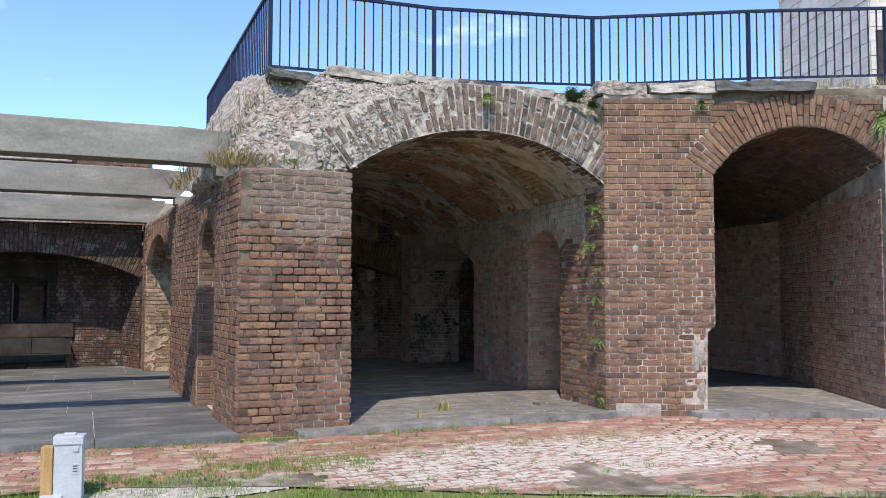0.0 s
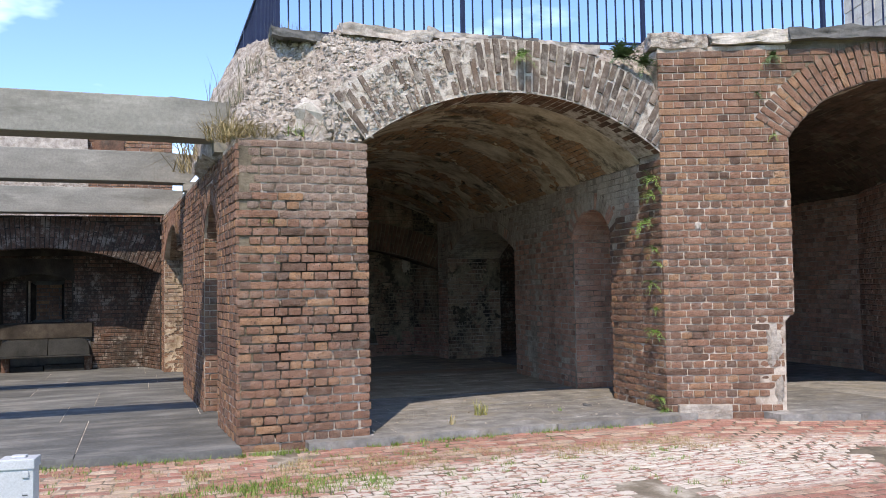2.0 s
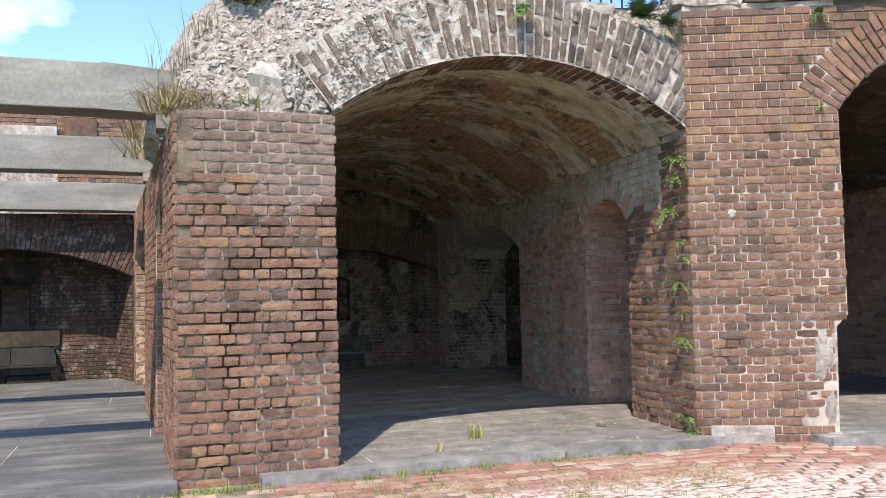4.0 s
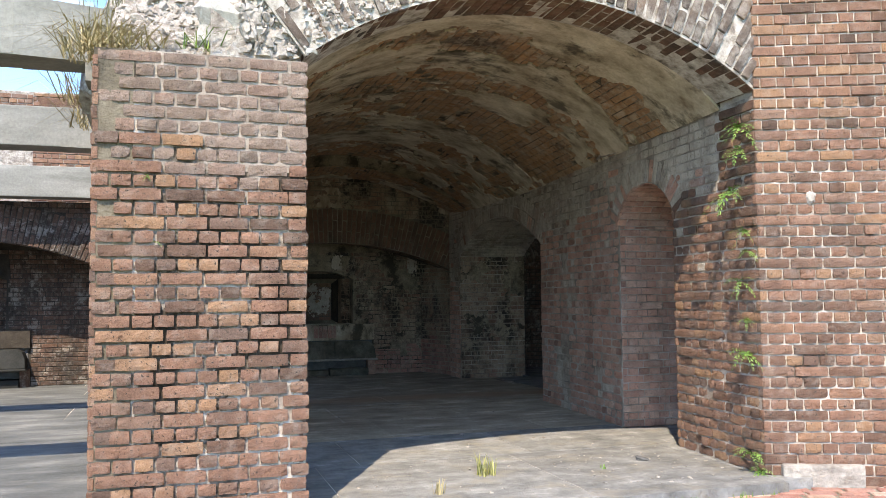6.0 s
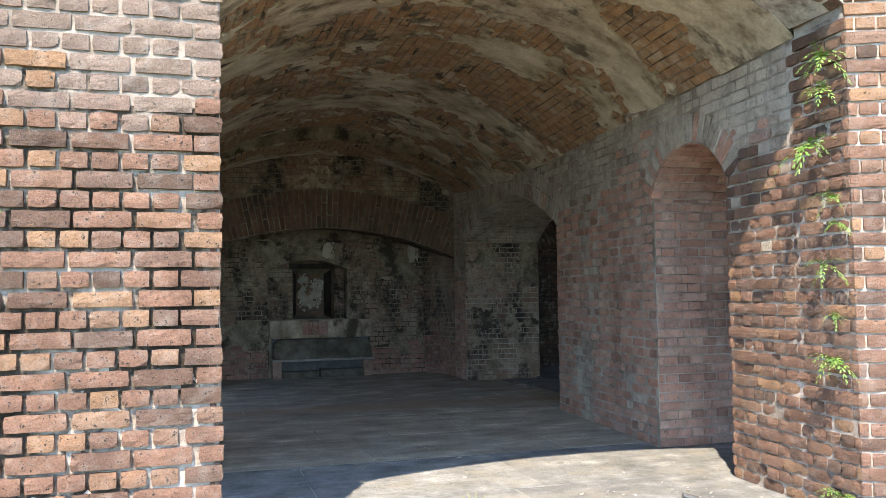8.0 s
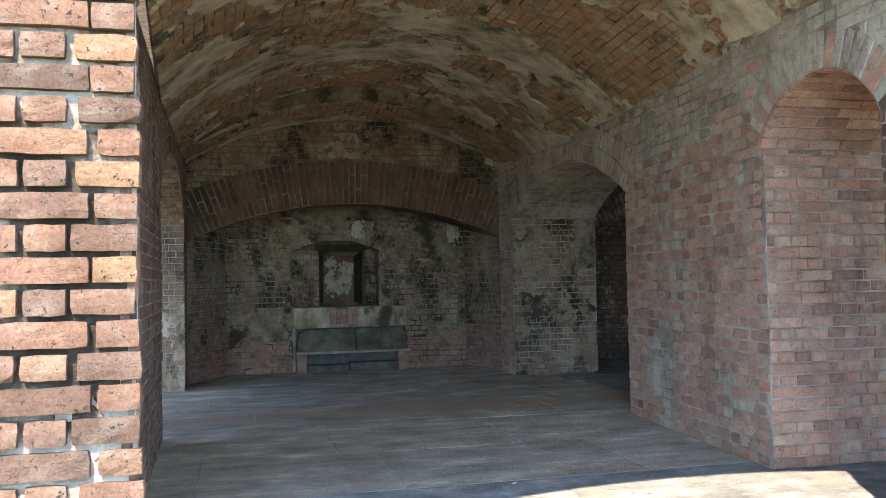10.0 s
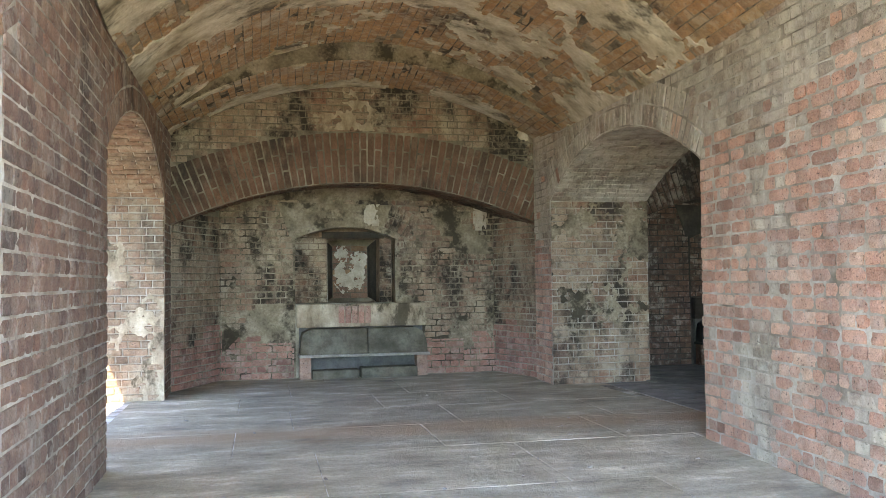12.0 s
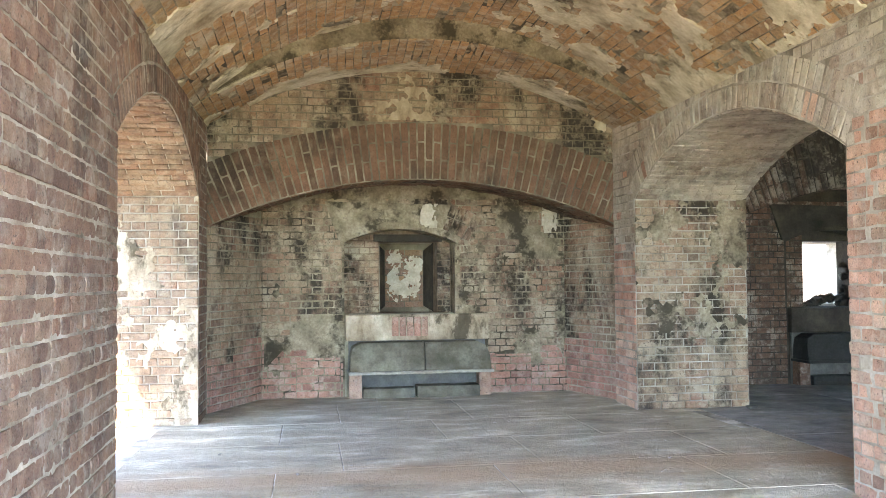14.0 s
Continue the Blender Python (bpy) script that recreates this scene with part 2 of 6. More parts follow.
def pave_mat(name, island):
    """Paving brick under worn white lime that is left in streaky fields."""
    m = brick_mat(name, PAVE, island, lime=(0.7, 0.8, 0.3), soot=(0.66, 0.8, 0.3), drip=False, speck=0.15, pit=0.5)
    nt = m.node_tree
    bsdf = nt.nodes["Principled BSDF"]
    old = bsdf.inputs["Base Color"].links[0].from_socket
    pos = position(nt)
    shift = nt.nodes.new("ShaderNodeMapping")      # the limed field lies before the right half of the arch
    shift.vector_type = "TEXTURE"
    shift.inputs["Location"].default_value, shift.inputs["Scale"].default_value = (4.6, 6.95, -0.1), (2.6, 0.85, 3.0)
    nt.links.new(pos, shift.inputs["Vector"])
    away = nt.nodes.new("ShaderNodeVectorMath")
    away.operation = "LENGTH"
    nt.links.new(shift.outputs["Vector"], away.inputs[0])
    rag = math_node(nt, "ADD", away.outputs["Value"], math_node(nt, "MULTIPLY", noise_node(nt, pos, 2.2, 6.0, 0.65), 0.9))
    field = step_node(nt, rag, 1.6, 1.3)
    streak = step_node(nt, noise_node(nt, pos, 9.0, 9.0, 0.72, (0.8, 2.6, 1.0)), 0.44, 0.51, 0.92)
    col = mix_node(nt, math_node(nt, "MULTIPLY", field, streak), old, (0.6, 0.555, 0.49))
    earth = step_node(nt, noise_node(nt, pos, 1.5, 9.0, 0.72), 0.57, 0.68, 0.6)
    col = mix_node(nt, earth, col, (0.36, 0.29, 0.2))
    nt.links.new(col, bsdf.inputs["Base Color"])
    return m


m_pave, m_pave_i = pave_mat("paving_brick", False), pave_mat("paving_brick_joined", True)
m_mortar = rough_mat("lime_mortar", [(0.38, (0.032, 0.025, 0.019)), (0.48, (0.075, 0.059, 0.045)), (0.55, (0.36, 0.3, 0.25)), (0.7, (0.55, 0.48, 0.41))], 2.4, 70.0, 0.012)
m_frontmortar = rough_mat("pale_lime_mortar", [(0.33, (0.08, 0.062, 0.048)), (0.43, (0.29, 0.24, 0.198)), (0.52, (0.45, 0.39, 0.332)), (0.68, (0.6, 0.53, 0.46))], 3.1, 70.0, 0.012)
m_archmortar = rough_mat("ragged_lime_mortar", [(0.3, (0.11, 0.09, 0.075)), (0.42, (0.33, 0.285, 0.24)), (0.52, (0.5, 0.455, 0.4)), (0.7, (0.66, 0.62, 0.56))], 11.0, 45.0, 0.04, bump_scale=22.0)
m_mortar_in = rough_mat("old_lime_mortar", [(0.32, (0.15, 0.122, 0.095)), (0.47, (0.33, 0.28, 0.225)), (0.66, (0.54, 0.475, 0.4))], 3.0, 60.0, 0.012)
m_archbed = rough_mat("brown_mortar", [(0.3, (0.07, 0.057, 0.042)), (0.5, (0.19, 0.158, 0.115)), (0.68, (0.34, 0.295, 0.225))], 3.4, 60.0, 0.012)
m_darkmortar = rough_mat("dark_mortar", [(0.3, (0.06, 0.05, 0.038)), (0.5, (0.15, 0.125, 0.09)), (0.68, (0.28, 0.24, 0.18))], 2.2, 60.0, 0.012)
m_midmortar = rough_mat("grimy_mortar", [(0.3, (0.10, 0.085, 0.06)), (0.5, (0.27, 0.235, 0.175)), (0.68, (0.45, 0.4, 0.31))], 2.6, 60.0, 0.012)
m_pointing = rough_mat("lime_pointing", [(0.3, (0.09, 0.073, 0.058)), (0.44, (0.25, 0.205, 0.168)), (0.65, (0.4, 0.335, 0.28))], 5.0, 60.0, 0.01)
m_plaster = rough_mat("lime_plaster", [(0.3, (0.12, 0.092, 0.062)), (0.5, (0.255, 0.205, 0.145)), (0.7, (0.4, 0.335, 0.25))], 5.0, 40.0, 0.02, stain=(0.05, 0.04, 0.028), stain_at=(0.49, 0.58, 0.9))
m_slate = rough_mat("slate_flagstone", [(0.3, (0.26, 0.218, 0.162)), (0.42, (0.37, 0.314, 0.236)), (0.54, (0.45, 0.385, 0.293)), (0.62, (0.57, 0.5, 0.39)), (0.7, (0.72, 0.64, 0.51))], 2.6, 30.0, 0.03, 0.85,
                    stain=(0.2, 0.178, 0.145), stain_at=(0.52, 0.66, 0.7), stretch=(0.75, 1.5, 1.0), bump_scale=12.0, vary=0.07)


def dust_track(m, y, half, tone):
    """A ragged strip of brown dust trodden across a floor at y."""
    nt = m.node_tree
    bsdf = nt.nodes["Principled BSDF"]
    old, pos = bsdf.inputs["Base Color"].links[0].from_socket, position(nt)
    xyz = nt.nodes.new("ShaderNodeSeparateXYZ")
    nt.links.new(pos, xyz.inputs["Vector"])
    off = math_node(nt, "ABSOLUTE", math_node(nt, "SUBTRACT", xyz.outputs["Y"], y), 0.0)
    off = math_node(nt, "ADD", off, math_node(nt, "MULTIPLY", noise_node(nt, pos, 2.6, 8.0, 0.7, (0.5, 1.6, 1.0)), half * 2.2))
    nt.links.new(mix_node(nt, step_node(nt, off, half * 2.1, half * 1.3, 0.75), old, tone), bsdf.inputs["Base Color"])


dust_track(m_slate, 14.3, 0.42, (0.4, 0.27, 0.175))
# Darker than m_slate: holds down the sunlit front rows' brightness by colour.
m_slate_mid = rough_mat("toned_down_slate", [(0.3, (0.13, 0.128, 0.122)), (0.48, (0.215, 0.212, 0.2)), (0.6, (0.28, 0.275, 0.26)), (0.7, (0.4, 0.39, 0.365))], 3.6, 26.0, 0.024, 0.75,
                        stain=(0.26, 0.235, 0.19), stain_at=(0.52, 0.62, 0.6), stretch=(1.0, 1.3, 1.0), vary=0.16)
# Bay slabs dimmed by colour to carry their lower brightness beside the inner floor.
m_slate_dark = rough_mat("dimmed_bay_slate", [(0.3, (0.075, 0.08, 0.078)), (0.5, (0.135, 0.14, 0.136)), (0.68, (0.24, 0.24, 0.228))], 1.9, 22.0, 0.008, 0.6,
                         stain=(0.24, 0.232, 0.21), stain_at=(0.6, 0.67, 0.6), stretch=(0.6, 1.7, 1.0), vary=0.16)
m_joint = rough_mat("floor_joint", [(0.35, (0.16, 0.14, 0.115)), (0.5, (0.38, 0.34, 0.29)), (0.62, (0.68, 0.63, 0.56))], 3.0, 50.0, 0.006)
m_rubble = rough_mat("rubble_concrete", [(0.28, (0.13, 0.105, 0.088)), (0.4, (0.29, 0.245, 0.208)), (0.52, (0.44, 0.39, 0.34)), (0.7, (0.62, 0.57, 0.51))], 14.0, 50.0, 0.05, bump_scale=26.0)
m_stone = rough_mat("weathered_stone", [(0.3, (0.22, 0.192, 0.168)), (0.5, (0.4, 0.36, 0.318)), (0.7, (0.58, 0.535, 0.48))], 8.0, 45.0, 0.015)
m_darkstone = rough_mat("dark_stone", [(0.3, (0.07, 0.07, 0.07)), (0.6, (0.15, 0.15, 0.145))], 4.0, 45.0, 0.012)
m_whitestone = rough_mat("white_stone", [(0.3, (0.34, 0.31, 0.275)), (0.6, (0.54, 0.51, 0.46))], 7.0, 40.0, 0.02)
m_concrete = rough_mat("cast_concrete", [(0.3, (0.165, 0.164, 0.145)), (0.45, (0.225, 0.222, 0.198)), (0.58, (0.265, 0.26, 0.232)), (0.7, (0.36, 0.35, 0.31))], 2.2, 35.0, 0.005, 0.85, stain=(0.13, 0.128, 0.112), stain_at=(0.54, 0.68, 0.7), stretch=(0.45, 1.0, 1.7))
m_greystone = rough_mat("grey_trough_stone", [(0.3, (0.065, 0.056, 0.04)), (0.5, (0.12, 0.106, 0.08)), (0.7, (0.21, 0.187, 0.145))], 4.5, 40.0, 0.014, 0.95, stain=(0.06, 0.055, 0.035), stain_at=(0.55, 0.66, 0.7))
m_rail = rough_mat("navy_paint", [(0.3, (0.011, 0.019, 0.05)), (0.7, (0.018, 0.029, 0.07))], 8.0, 80.0, 0.0008, 0.5)
m_plinth = rough_mat("tan_limestone", [(0.3, (0.2, 0.175, 0.15)), (0.5, (0.34, 0.305, 0.265)), (0.7, (0.46, 0.42, 0.37))], 7.0, 35.0, 0.03, bump_scale=18.0)
m_block = rough_mat("grey_ashlar", [(0.3, (0.44, 0.41, 0.365)), (0.6, (0.62, 0.585, 0.53))], 2.4, 30.0, 0.014)
m_blockjoint = rough_mat("ashlar_joint", [(0.3, (0.27, 0.25, 0.22)), (0.6, (0.38, 0.36, 0.32))], 4.0, 40.0, 0.004)
m_ground = rough_mat("lawn_soil", [(0.3, (0.09, 0.12, 0.035)), (0.5, (0.15, 0.18, 0.06)), (0.7, (0.26, 0.245, 0.13))], 0.8, 30.0, 0.02)
m_bed = rough_mat("paving_bed", [(0.3, (0.07, 0.06, 0.045)), (0.5, (0.2, 0.17, 0.13)), (0.7, (0.5, 0.46, 0.39))], 2.5, 60.0, 0.012)
m_gravel = rough_mat("pale_gravel", [(0.3, (0.28, 0.26, 0.22)), (0.5, (0.44, 0.42, 0.37)), (0.7, (0.6, 0.57, 0.52))], 14.0, 90.0, 0.015)
m_box = rough_mat("grey_enamel", [(0.3, (0.40, 0.43, 0.46)), (0.7, (0.48, 0.51, 0.54))], 5.0, 90.0, 0.0005, 0.4)
m_label = rough_mat("dark_print", [(0.3, (0.07, 0.08, 0.09)), (0.7, (0.10, 0.11, 0.12))], 9.0, 90.0, 0.0003, 0.5)
m_wood = rough_mat("pine_post", [(0.3, (0.30, 0.17, 0.07)), (0.5, (0.42, 0.26, 0.12)), (0.7, (0.5, 0.33, 0.17))], 6.0, 60.0, 0.002, 0.7, stretch=(6.0, 6.0, 0.4))


def leaf_mat(name, a, b):
    m, nt, bsdf = nodes_of(name)
    rnd = nt.nodes.new("ShaderNodeNewGeometry").outputs["Random Per Island"]
    col = ramp_node(nt, rnd, [(0.0, a), (1.0, b)])
    nt.links.new(col, bsdf.inputs["Base Color"])
    bsdf.inputs["Roughness"].default_value = 0.6
    bsdf.inputs["Subsurface Weight"].default_value = 0.0
    return m


m_grass = leaf_mat("grass_blades", (0.07, 0.15, 0.02), (0.2, 0.27, 0.05))
m_dry = leaf_mat("dry_grass", (0.22, 0.17, 0.07), (0.38, 0.31, 0.16))
m_fern = leaf_mat("fern_leaves", (0.07, 0.16, 0.02), (0.2, 0.32, 0.07))
m_bush = leaf_mat("bush_leaves", (0.05, 0.1, 0.035), (0.13, 0.2, 0.08))
m_straw = leaf_mat("yellowing_grass", (0.16, 0.19, 0.05), (0.36, 0.33, 0.13))
m_weed = leaf_mat("grey_weeds", (0.1, 0.1, 0.06), (0.2, 0.19, 0.12))


# ---------------------------------------------------------------- builders
def mesh_of(name, verts, faces, material, smooth=False):
    me = bpy.data.meshes.new(name)
    me.from_pydata([tuple(map(float, v)) for v in verts], [], faces)
    me.materials.append(material)
    if smooth:
        me.shade_smooth()
    me.update()
    return me


def thing(name, verts, faces, material, label="", category="", group="", kind="", parent=None, smooth=False):
    ob = new(name, mesh_of(name, verts, faces, material, smooth))
    ob.parent = parent
    return tagged(ob, label, category, group, kind)


def empty(name, at, label, category, group="", kind=""):
    ob = new(name)
    ob.location = at
    bpy.context.view_layer.update()
    return tagged(ob, label, category, group, kind)


def part(name, bm, material, parent=None, label="", kind="", smooth=False):
    """Links a bmesh, built in world coordinates, as one mesh object under a thing."""
    me = bpy.data.meshes.new(name)
    bmesh.ops.recalc_face_normals(bm, faces=bm.faces)
    bm.to_mesh(me)
    bm.free()
    me.materials.append(material)
    if smooth:
        me.shade_smooth()
    ob = new(name, me)
    if parent is not None:
        ob.parent = parent
        ob.matrix_parent_inverse = parent.matrix_world.inverted()
    return tagged(ob, label, kind=kind)


def box_bm(bm, lo, hi, m=None, bevel=0.0):
    c = [(lo[k] + hi[k]) / 2 for k in range(3)]
    s = [abs(hi[k] - lo[k]) for k in range(3)]
    r = bmesh.ops.create_cube(bm, size=1.0, matrix=Matrix.LocRotScale(c, None, s))
    if bevel:
        es = list({e for v in r["verts"] for e in v.link_edges})
        r2 = bmesh.ops.bevel(bm, geom=es, offset=bevel, segments=2, affect="EDGES", profile=0.6)
        vs = list({v for f in r2["faces"] for v in f.verts} | {v for v in r["verts"] if v.is_valid})
    else:
        vs = r["verts"]
    if m is not None:
        bmesh.ops.transform(bm, matrix=m, verts=vs)
    return vs


def box_part(name, lo, hi, material, parent=None, label="", m=None, bevel=0.0, kind=""):
    bm = bmesh.new()
    box_bm(bm, lo, hi, m, bevel)
    return part(name, bm, material, parent, label, kind)


def prism_bm(bm, profile, pa, pb):
    """A solid between two copies of an outline: pa and pb turn (s, z) into places."""
    a = [bm.verts.new(pa(*q)) for q in profile]
    b = [bm.verts.new(pb(*q)) for q in profile]
    n = len(profile)
    for tri in tessellate_polygon([[Vector((q[0], q[1], 0)) for q in profile]]):
        bm.faces.new([a[i] for i in tri])
        bm.faces.new([b[i] for i in reversed(tri)])
    for k in range(n):
        bm.faces.new((a[k], b[k], b[(k + 1) % n], a[(k + 1) % n]))


def arc(s0, s1, spring, crown, n=16):
    """Points of a segmental arch from s0 to s1."""
    w, h, c = (s1 - s0) / 2, crown - spring, (s0 + s1) / 2
    r = (w * w + h * h) / (2 * h)
    a = math.asin(min(1.0, w / r))
    return [(c + r * math.sin(-a + 2 * a * k / n), crown - r + r * math.cos(-a + 2 * a * k / n)) for k in range(n + 1)]


def arch_z(s, s0, s1, spring, crown):
    w, h, c = (s1 - s0) / 2, crown - spring, (s0 + s1) / 2
    r = (w * w + h * h) / (2 * h)
    return crown - r + math.sqrt(max(0.0, r * r - (s - c) ** 2))


def arch_gap(v, s0, s1, spring, crown):
    """What an arched opening takes out of a course at height v."""
    if v >= crown:
        return []
    if v <= spring:
        return [(s0, s1)]
    w, h, c = (s1 - s0) / 2, crown - spring, (s0 + s1) / 2
    r = (w * w + h * h) / (2 * h)
    x = math.sqrt(max(0.0, r * r - (v - crown + r) ** 2))
    return [(c - x, c + x)]


COURSE, LONG = 0.0775, 0.23


def courses(u0, u1, v0, v1, gaps=None, ch=COURSE, ln=LONG, bond="english", joint=0.0105, rng=None):
    """Bricks of a face as (ua, ub, va, vb), course by course."""
    rng = rng or random.Random(3)
    k, v, made = 0, v0, []
    while v < v1 - 0.03:
        top = min(v + ch, v1)
        step = ln if (k % 2 == 0 or bond == "run") else ln / 2
        start = u0 - (0.0 if k % 2 == 0 else (ln / 4 if bond == "english" else ln / 2))
        cuts = sorted(gaps((v + top) / 2)) if gaps else []
        u = start
        while u < u1:
            w = step * rng.uniform(0.97, 1.03)
            spans = [(max(u, u0), min(u + w, u1))]
            for a, b in cuts:
                spans = [q for s, e in spans for q in ((s, min(e, a)), (max(s, b), e)) if q[1] - q[0] > 0.001]
            for s, e in spans:
                if e - s > 0.035:
                    made.append((s + joint / 2, e - joint / 2, v + joint / 2, top - joint / 2))
            u += w
        v, k = top, k + 1
    return made


def on_plane(bricks, at, un, nn):
    """at(u, v): a place; un, nn: the way along the course and out of the face."""
    un, nn = Vector(un).normalized(), Vector(nn).normalized()
    vn = nn.cross(un)
    if vn.z < 0:
        vn = -vn
    return [(Vector(at((a + b) / 2, (c + d) / 2)), un, vn, nn, (b - a) / 2, (d - c) / 2) for a, b, c, d in bricks]


def ring(c, r, t, a0, a1, at, nn, pitch=COURSE, rows=2, gap=0.007):
    """Voussoirs: radial bricks of an arch of inner radius r and thickness t, in (s, z)."""
    n, made = max(1, round((a1 - a0) * (r + t / 2) / pitch)), []
    nn = Vector(nn).normalized()
    for k in range(n):
        a = a0 + (a1 - a0) * (k + 0.5) / n
        cuts = [0, 1] if rows == 1 else ([0, 1 / rows, 1] if k % 2 else [0, (rows - 1) / rows, 1])
        if rows == 3:
            cuts = [0, 0.34, 1] if k % 2 else [0, 0.66, 1]
        for j in range(len(cuts) - 1):
            q0, q1 = r + t * cuts[j] + gap, r + t * cuts[j + 1] - gap
            q = (q0 + q1) / 2
            p = Vector(at(c[0] + q * math.sin(a), c[1] + q * math.cos(a)))
            p2 = Vector(at(c[0] + (q + 0.1) * math.sin(a), c[1] + (q + 0.1) * math.cos(a)))
            rad = (p2 - p).normalized()
            made.append((p, rad, nn.cross(rad), nn, (q1 - q0) / 2, (a1 - a0) / n * q / 2 - gap))
    return made


def joined_bricks(name, bricks, material, parent=None, proud=0.012, wild=0.004, rng=None):
    """All bricks of a face as one mesh: bodies with chamfered, uneven edges."""
    rs = np.random.RandomState(len(bricks) + 7)
    c, u, v, n = (np.array([tuple(b[k]) for b in bricks], float) for k in range(4))
    hu, hv = np.array([b[4] for b in bricks])[:, None], np.array([b[5] for b in bricks])[:, None]
    k = len(bricks)
    d = proud + rs.uniform(-wild, wild, (k, 1))
    verts = []
    for level, inset in ((-0.02, 0.0), (None, 0.0), (1, 0.006)):
        for su, sv in ((-1, -1), (1, -1), (1, 1), (-1, 1)):
            dep = level if level == -0.02 else (d - 0.006 if level is None else d + rs.uniform(-0.0015, 0.0015, (k, 1)))
            ju, jv = rs.uniform(-0.003, 0.003, (k, 1)), rs.uniform(-0.0025, 0.0025, (k, 1))
            verts.append(c + u * (su * (hu - inset) + ju) + v * (sv * (hv - inset) + jv) + n * dep)
    verts = np.stack(verts, 1).reshape(-1, 3)
    quads = [(8, 9, 10, 11)]
    for j in range(4):
        e = (j + 1) % 4
        quads += [(j, e, 4 + e, 4 + j), (4 + j, 4 + e, 8 + e, 8 + j)]
    faces = (np.arange(k)[:, None, None] * 12 + np.array(quads)[None]).reshape(-1, 4)
    flip = np.einsum("ij,ij->i", np.cross(u, v), n) < 0
    faces = faces.reshape(k, -1, 4)
    faces[flip] = faces[flip][:, :, ::-1]
    me = bpy.data.meshes.new(name)
    me.from_pydata(verts.tolist(), [], faces.reshape(-1, 4).tolist())
    me.materials.append(material)
    me.update()
    ob = new(name, me)
    if parent is not None:
        ob.parent = parent
        ob.matrix_parent_inverse = parent.matrix_world.inverted()
    return tagged(ob, kind="stuff")


BRICKS = {}


def brick_variants(material, hu, hv, proud):
    """Twelve worn bricks of one size, shared by all that are alike."""
    key = (material.name, hu > 0.08, proud)
    if key in BRICKS:
        return BRICKS[key]
    made, rng = [], random.Random(hash(hu > 0.08) % 97 + 11)
    for j in range(12):
        nu, nv = (5, 3) if hu > 0.08 else (3, 3)
        vs, fs = [], []
        for b in range(nv + 1):
            for a in range(nu + 1):
                x, y = -1 + 2 * a / nu, -1 + 2 * b / nv
                edge = (abs(x) > 0.99) + (abs(y) > 0.99)
                drop = (0.0, 0.002, 0.006)[edge] + (rng.uniform(0.002, 0.009) if edge and rng.random() < 0.12 else 0)
                pull = 0.0012 * edge
                vs.append((x * (hu - pull) + rng.uniform(-0.002, 0.002), y * (hv - pull) + rng.uniform(-0.002, 0.002), proud - drop + rng.uniform(-0.0015, 0.0015)))
        rim = [a for a in range(nu + 1)] + [b * (nu + 1) + nu for b in range(1, nv + 1)] + [nv * (nu + 1) + a for a in range(nu - 1, -1, -1)] + [b * (nu + 1) for b in range(nv - 1, 0, -1)]
        for b in range(nv):
            for a in range(nu):
                q = b * (nu + 1) + a
                fs.append((q, q + 1, q + nu + 2, q + nu + 1))
        base = len(vs)
        for i in rim:
            x, y, _ = vs[i]
            vs.append((x * 1.02, y * 1.03, -0.02))
        m = len(rim)
        for i in range(m):
            fs.append((rim[(i + 1) % m], rim[i], base + i, base + (i + 1) % m))
        made.append((mesh_of("brick", vs, fs, material), hu, hv))
    BRICKS[key] = made
    return made


def brick_parts(bricks, material, parent, proud=0.014, name="brick", rng=None):
    """Each brick an object of its own on a shared mesh."""
    rng = rng or random.Random(5)
    inv = parent.matrix_world.inverted()
    for c, u, v, n, hu, hv in bricks:
        long_one = hu > 0.08
        me, bu, bv = rng.choice(brick_variants(material, 0.1095 if long_one else 0.052, 0.033, proud))
        if u.cross(v).dot(n) < 0:
            u = -u
        m = Matrix((u * (hu / bu), v * (hv / bv), n)).transposed().to_4x4()
        m = Matrix.Translation(c + n * rng.uniform(-0.004, 0.004)) @ m @ pose(0, 0, 0, rng.uniform(-1.2, 1.2), rng.uniform(-0.8, 0.8), rng.uniform(-0.7, 0.7))
        ob = new(name, me)
        ob.parent = parent
        ob.matrix_parent_inverse = inv
        ob.matrix_basis = m


def face_of(bricks, parent, m_part, m_join, near, count=300, proud=0.014, join_name="brickwork"):
    """The bricks nearest to a place as parts, the rest as one mesh."""
    near = Vector(near)
    order = sorted(bricks, key=lambda b: (b[0] - near).length)
    brick_parts(order[:count], m_part, parent, proud)
    if order[count:]:
        joined_bricks(join_name, order[count:], m_join, parent, proud - 0.002)


